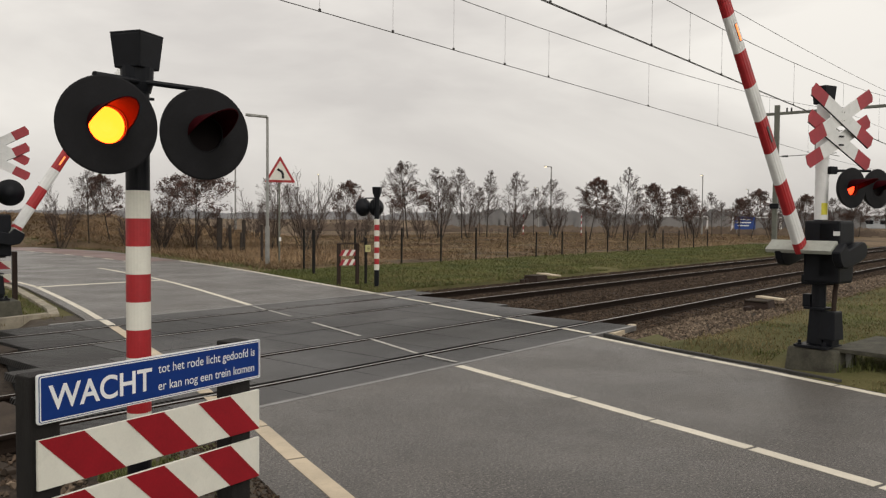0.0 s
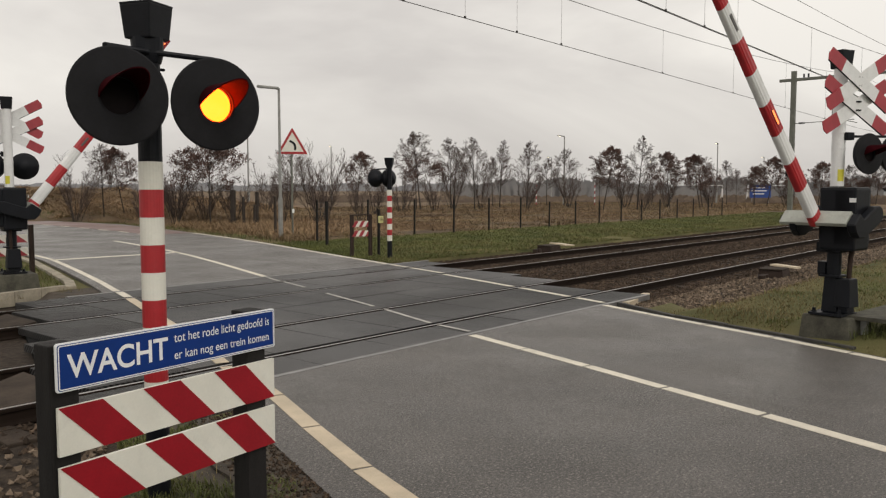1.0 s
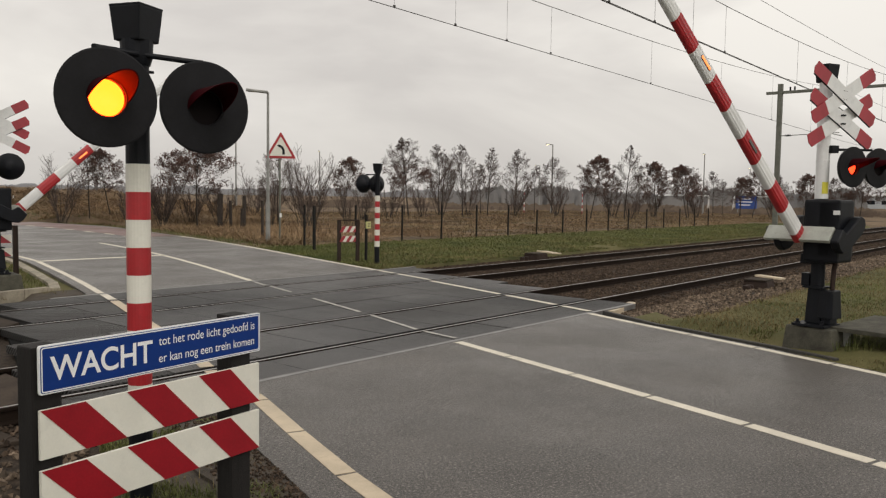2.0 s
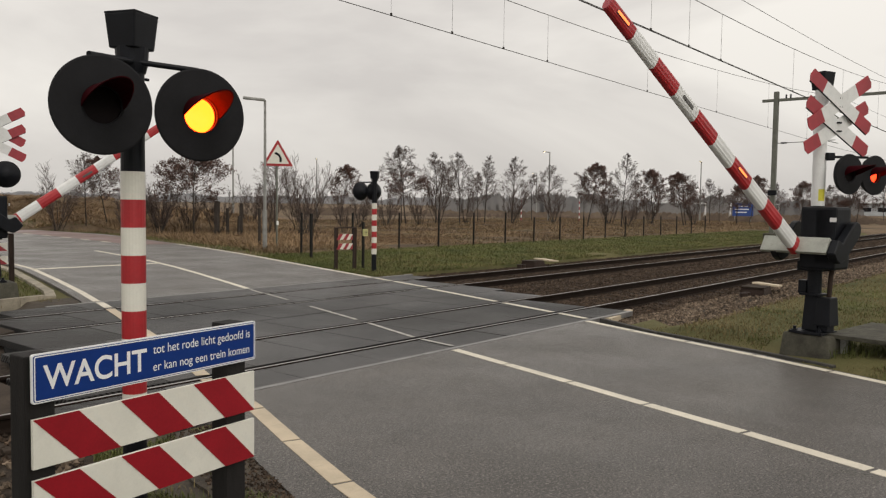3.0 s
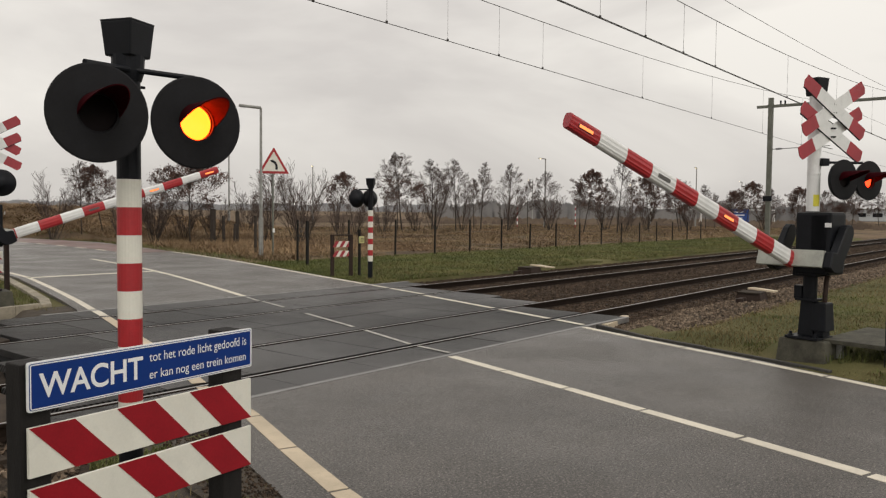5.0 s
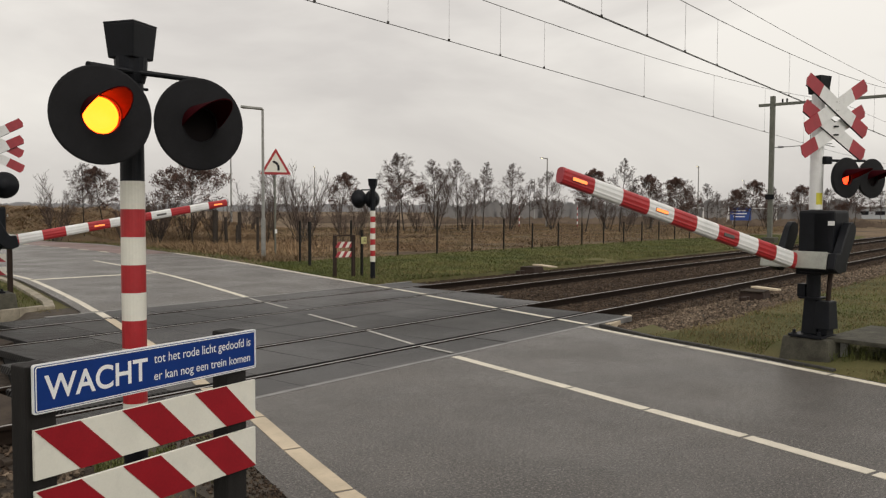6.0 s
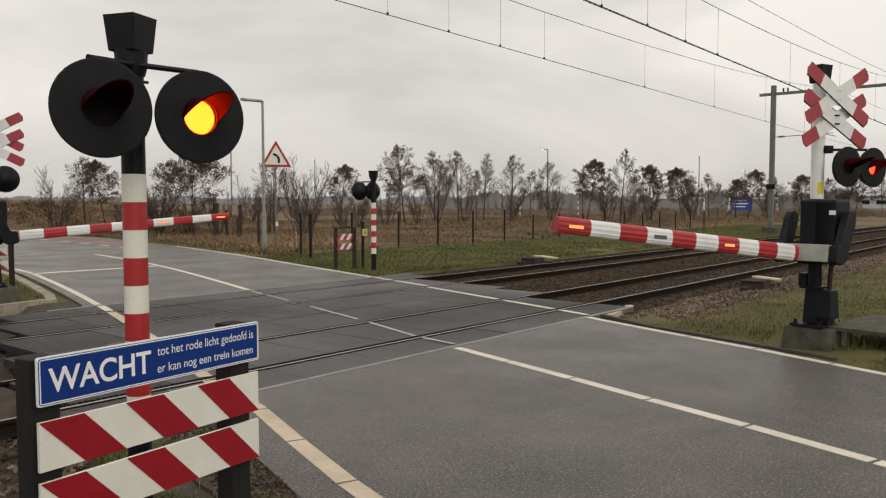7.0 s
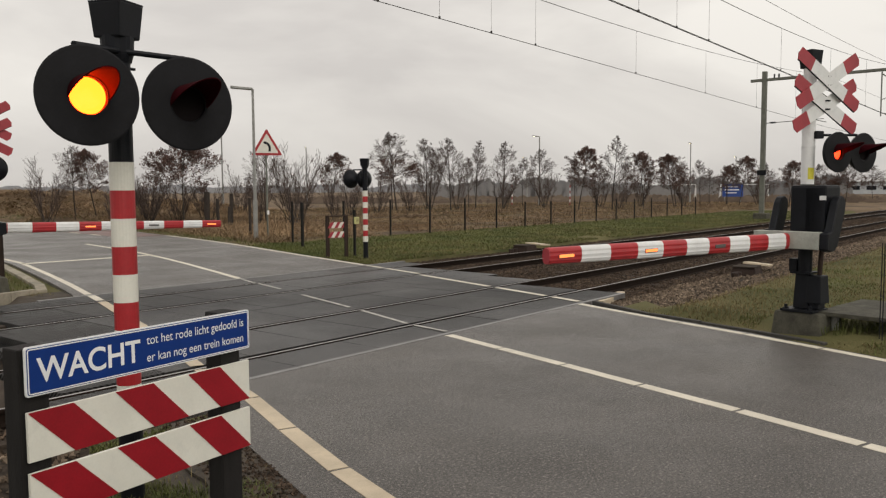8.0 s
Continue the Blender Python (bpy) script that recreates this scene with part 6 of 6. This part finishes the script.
bush = shrub(31, 3.6, 13, "tall bare many-stemmed shrub by the fence")
bush.matrix_basis = pose(27.3, 32.2, 0)
low_bush = shrub(37, 2.0, 12, "low bare shrub in dead grass")
low_bush.matrix_basis = pose(23.6, 37.0, 0)
for x, y, k, rz in ((28.6, 33.2, 0.9, 130), (26.2, 33.8, 0.85, 220), (29.8, 31.6, 0.7, 40), (55.5, 46.5, 1.3, 80), (58.2, 45.5, 1.1, 160), (20.2, 44.5, 0.9, 300)):
    again(bush, x, y, k, rz, land(x, y))
for x, y, k, rz in ((21.8, 36.8, 1.1, 20), (20.6, 37.6, 1.0, 110), (22.6, 38.2, 1.2, 210), (24.8, 36.0, 1.0, 310), (40, 41, 1.2, 30), (45, 43, 1.3, 120), (50, 44, 1.2, 220), (62, 43, 1.5, 50), (68, 42, 1.6, 150), (72, 38, 1.5, 250),
                    (77, 36, 1.5, 350), (66, 33, 1.2, 70), (81, 33, 1.5, 170), (90, 28, 1.4, 270), (96, 26, 1.3, 15), (35, 47, 1.3, 95)):
    again(low_bush, x, y, k, rz, land(x, y))


def far_woods(name, count, a0, a1, r0, r1, h0, h1, w0, w1, material, label):
    """Distant woods: upright ragged sprays of many slim clumps, seen only as a line."""
    a = np.radians(a0 + (a1 - a0) * RNG.random(count))
    r = r0 + (r1 - r0) * RNG.random(count)
    h = h0 + (h1 - h0) * RNG.random(count) ** 1.3
    env = np.array([0.75 + 0.5 * noise.noise(Vector((float(t) * 22, 0, h0))) for t in a])
    h = h * env
    w = w0 + (w1 - w0) * RNG.random(count)
    c = np.stack([np.sin(a) * r, np.cos(a) * r, np.full(count, -0.3)], 1)
    s = np.stack([np.cos(a), -np.sin(a), np.zeros(count)], 1) * (w / 2)[:, None]
    up = np.zeros((count, 3))
    up[:, 2] = h
    j = s * (RNG.random(count) - 0.5)[:, None]
    q = np.stack([c - s * 0.7, c + s * 0.7, c + s + up * 0.55, c + j * 0.6 + up, c - s + up * 0.6], 1)
    return fast_mesh(name, q.reshape(-1, 3), 5, material, label, "woods")


# Both woods carry painted haze in their base colour.
far_woods("distant_woods", 9000, 10, 110, 800, 1200, 3, 11, 8, 20, M_FAR_HAZED, "distant line of woods on the horizon, haze painted into its colour")
far_woods("middle_woods", 15000, 50, 78, 190, 290, 1.6, 5.6, 0.5, 2.2, M_MIDDLE_HAZED, "belt of woods behind the field, its colour paled for haze")
far_woods("hedge_belt", 3000, 40, 96, 110, 160, 0.4, 1.5, 0.4, 1.6, M_HEDGE, "low brown hedge behind the field")


# lamps, poles and small far things
for x, y, h, rz, glow in ((80.5, 50.5, 8.0, -20, True), (117.4, 76.2, 7.3, -20, True), (102.2, 40.8, 7.7, 10, True), (134.7, 66.0, 6.8, 10, True), (79.2, 90.2, 8.1, 40, True), (142.0, 48.4, 7.3, 0, True),
                          (40.7, 57.0, 6.8, 60, False)):
    street_lamp(pose(x, y, 0, 0, 0, rz), h, 1.0, "far street lamp with a small warm light" if glow else "far slim street lamp pole", glow, "far street lamps")


def banded_pole(x, y, h):
    s = thing("marker_pole", pose(x, y, 0), "slim red and white banded pole in the field", "marker pole", "banded poles")
    n = 8
    for i in range(n):
        bm = bmesh.new()
        tube(bm, (0, 0, h * i / n), (0, 0, h * (i + 1) / n), 0.05, n=8)
        part("band", bm, M_WHITE_PAINT if i % 2 else M_RED_DULL, s)


banded_pole(74.0, 50.0, 2.7)
banded_pole(79.0, 45.5, 2.6)


def goal(x, y, rz):
    s = thing("goal_frame", pose(x, y, 0, 0, 0, rz), "white goal frame on the far pitch", "goal", "goal frames")
    for a, b in (((0, 0, 0), (0, 0, 2.4)), ((7.3, 0, 0), (7.3, 0, 2.4)), ((0, 0, 2.4), (7.3, 0, 2.4)), ((0, 0, 2.4), (0, 1.8, 0)), ((7.3, 0, 2.4), (7.3, 1.8, 0))):
        bm = bmesh.new()
        tube(bm, a, b, 0.07, n=8)
        part("bar", bm, M_WHITE_PAINT, s)


goal(113, 52, -60)
goal(128, 46, -62)


def info_sign(x, y, rz):
    s = thing("information_sign", pose(x, y, 0, 0, 0, rz), "blue information sign with pale bars on two posts", "sign")
    for k in (-1.0, 1.0):
        bm = bmesh.new()
        tube(bm, (k, 0.05, -0.1), (k, 0.05, 2.0), 0.05, n=8)
        part("post", bm, M_GALV, s)
    bm = bmesh.new()
    box(bm, 0, 0, 1.55, 2.6, 0.06, 1.7, 0.02)
    part("panel", bm, M_NAVY, s, "blue panel")
    for z, w in ((2.0, 1.6), (1.6, 1.9), (1.2, 1.4)):
        bm = bmesh.new()
        box(bm, -0.2, -0.04, z, w, 0.02, 0.14)
        part("text_bar", bm, M_WHITE_PAINT, s)


info_sign(106, 36.5, -65)


def shed(x, y, rz, w, d, h, label):
    s = thing("building", pose(x, y, 0, 0, 0, rz), label, "building", "far buildings")
    bm = bmesh.new()
    box(bm, 0, 0, h / 2, w, d, h, 0.05)
    part("wall", bm, M_PALE, s, "pale wall")
    bm = bmesh.new()
    box(bm, 0, 0, h + 0.2, w + 0.6, d + 0.6, 0.4, 0.05)
    part("roof", bm, M_GALV, s, "flat grey roof")
    n = int(w / 4)
    for i in range(n):
        bm = bmesh.new()
        box(bm, -w / 2 + (i + 0.5) * w / n, -d / 2 - 0.03, h * 0.55, w / n * 0.6, 0.08, h * 0.35)
        part("window", bm, M_BLACK, s, "dark window")


shed(255, 62, -70, 46, 14, 3.2, "long pale low building beyond the trees")


# ---- what moves ----
BOOM_NEAR = [(0.0, 54.9), (0.5, 50.5), (1.0, 46.2), (1.5, 42.0), (2.0, 38.7), (3.5, 27.4), (4.0, 23.7), (4.5, 20.4), (6.0, 11.1), (6.5, 7.7), (7.0, 4.7), (7.5, 2.0), (8.0, -0.2)]
BOOM_FAR = [(0.0, 57.5), (0.5, 54.0), (1.0, 51.0), (1.5, 45.5), (2.0, 41.8), (3.5, 30.0), (4.0, 26.0), (4.5, 22.0), (6.0, 9.0), (6.5, 5.7), (7.0, 3.4), (7.5, 0.6), (8.0, -1.7)]


def motions():
    for (boom, m), rows in zip(BOOMS, (BOOM_NEAR, BOOM_FAR)):
        walk(boom, [(t, m @ pose(0, 0, 0, 0, -a, 0)) for t, a in rows])
    for ob, rest, moved, spell in SHUTTERS:
        walk(ob, spell_rows(rest, moved, spell == "a"))
    for ob, rest, moved, spell in FADES:
        walk(ob, fade_rows(rest, moved, spell == "a"))


motions()
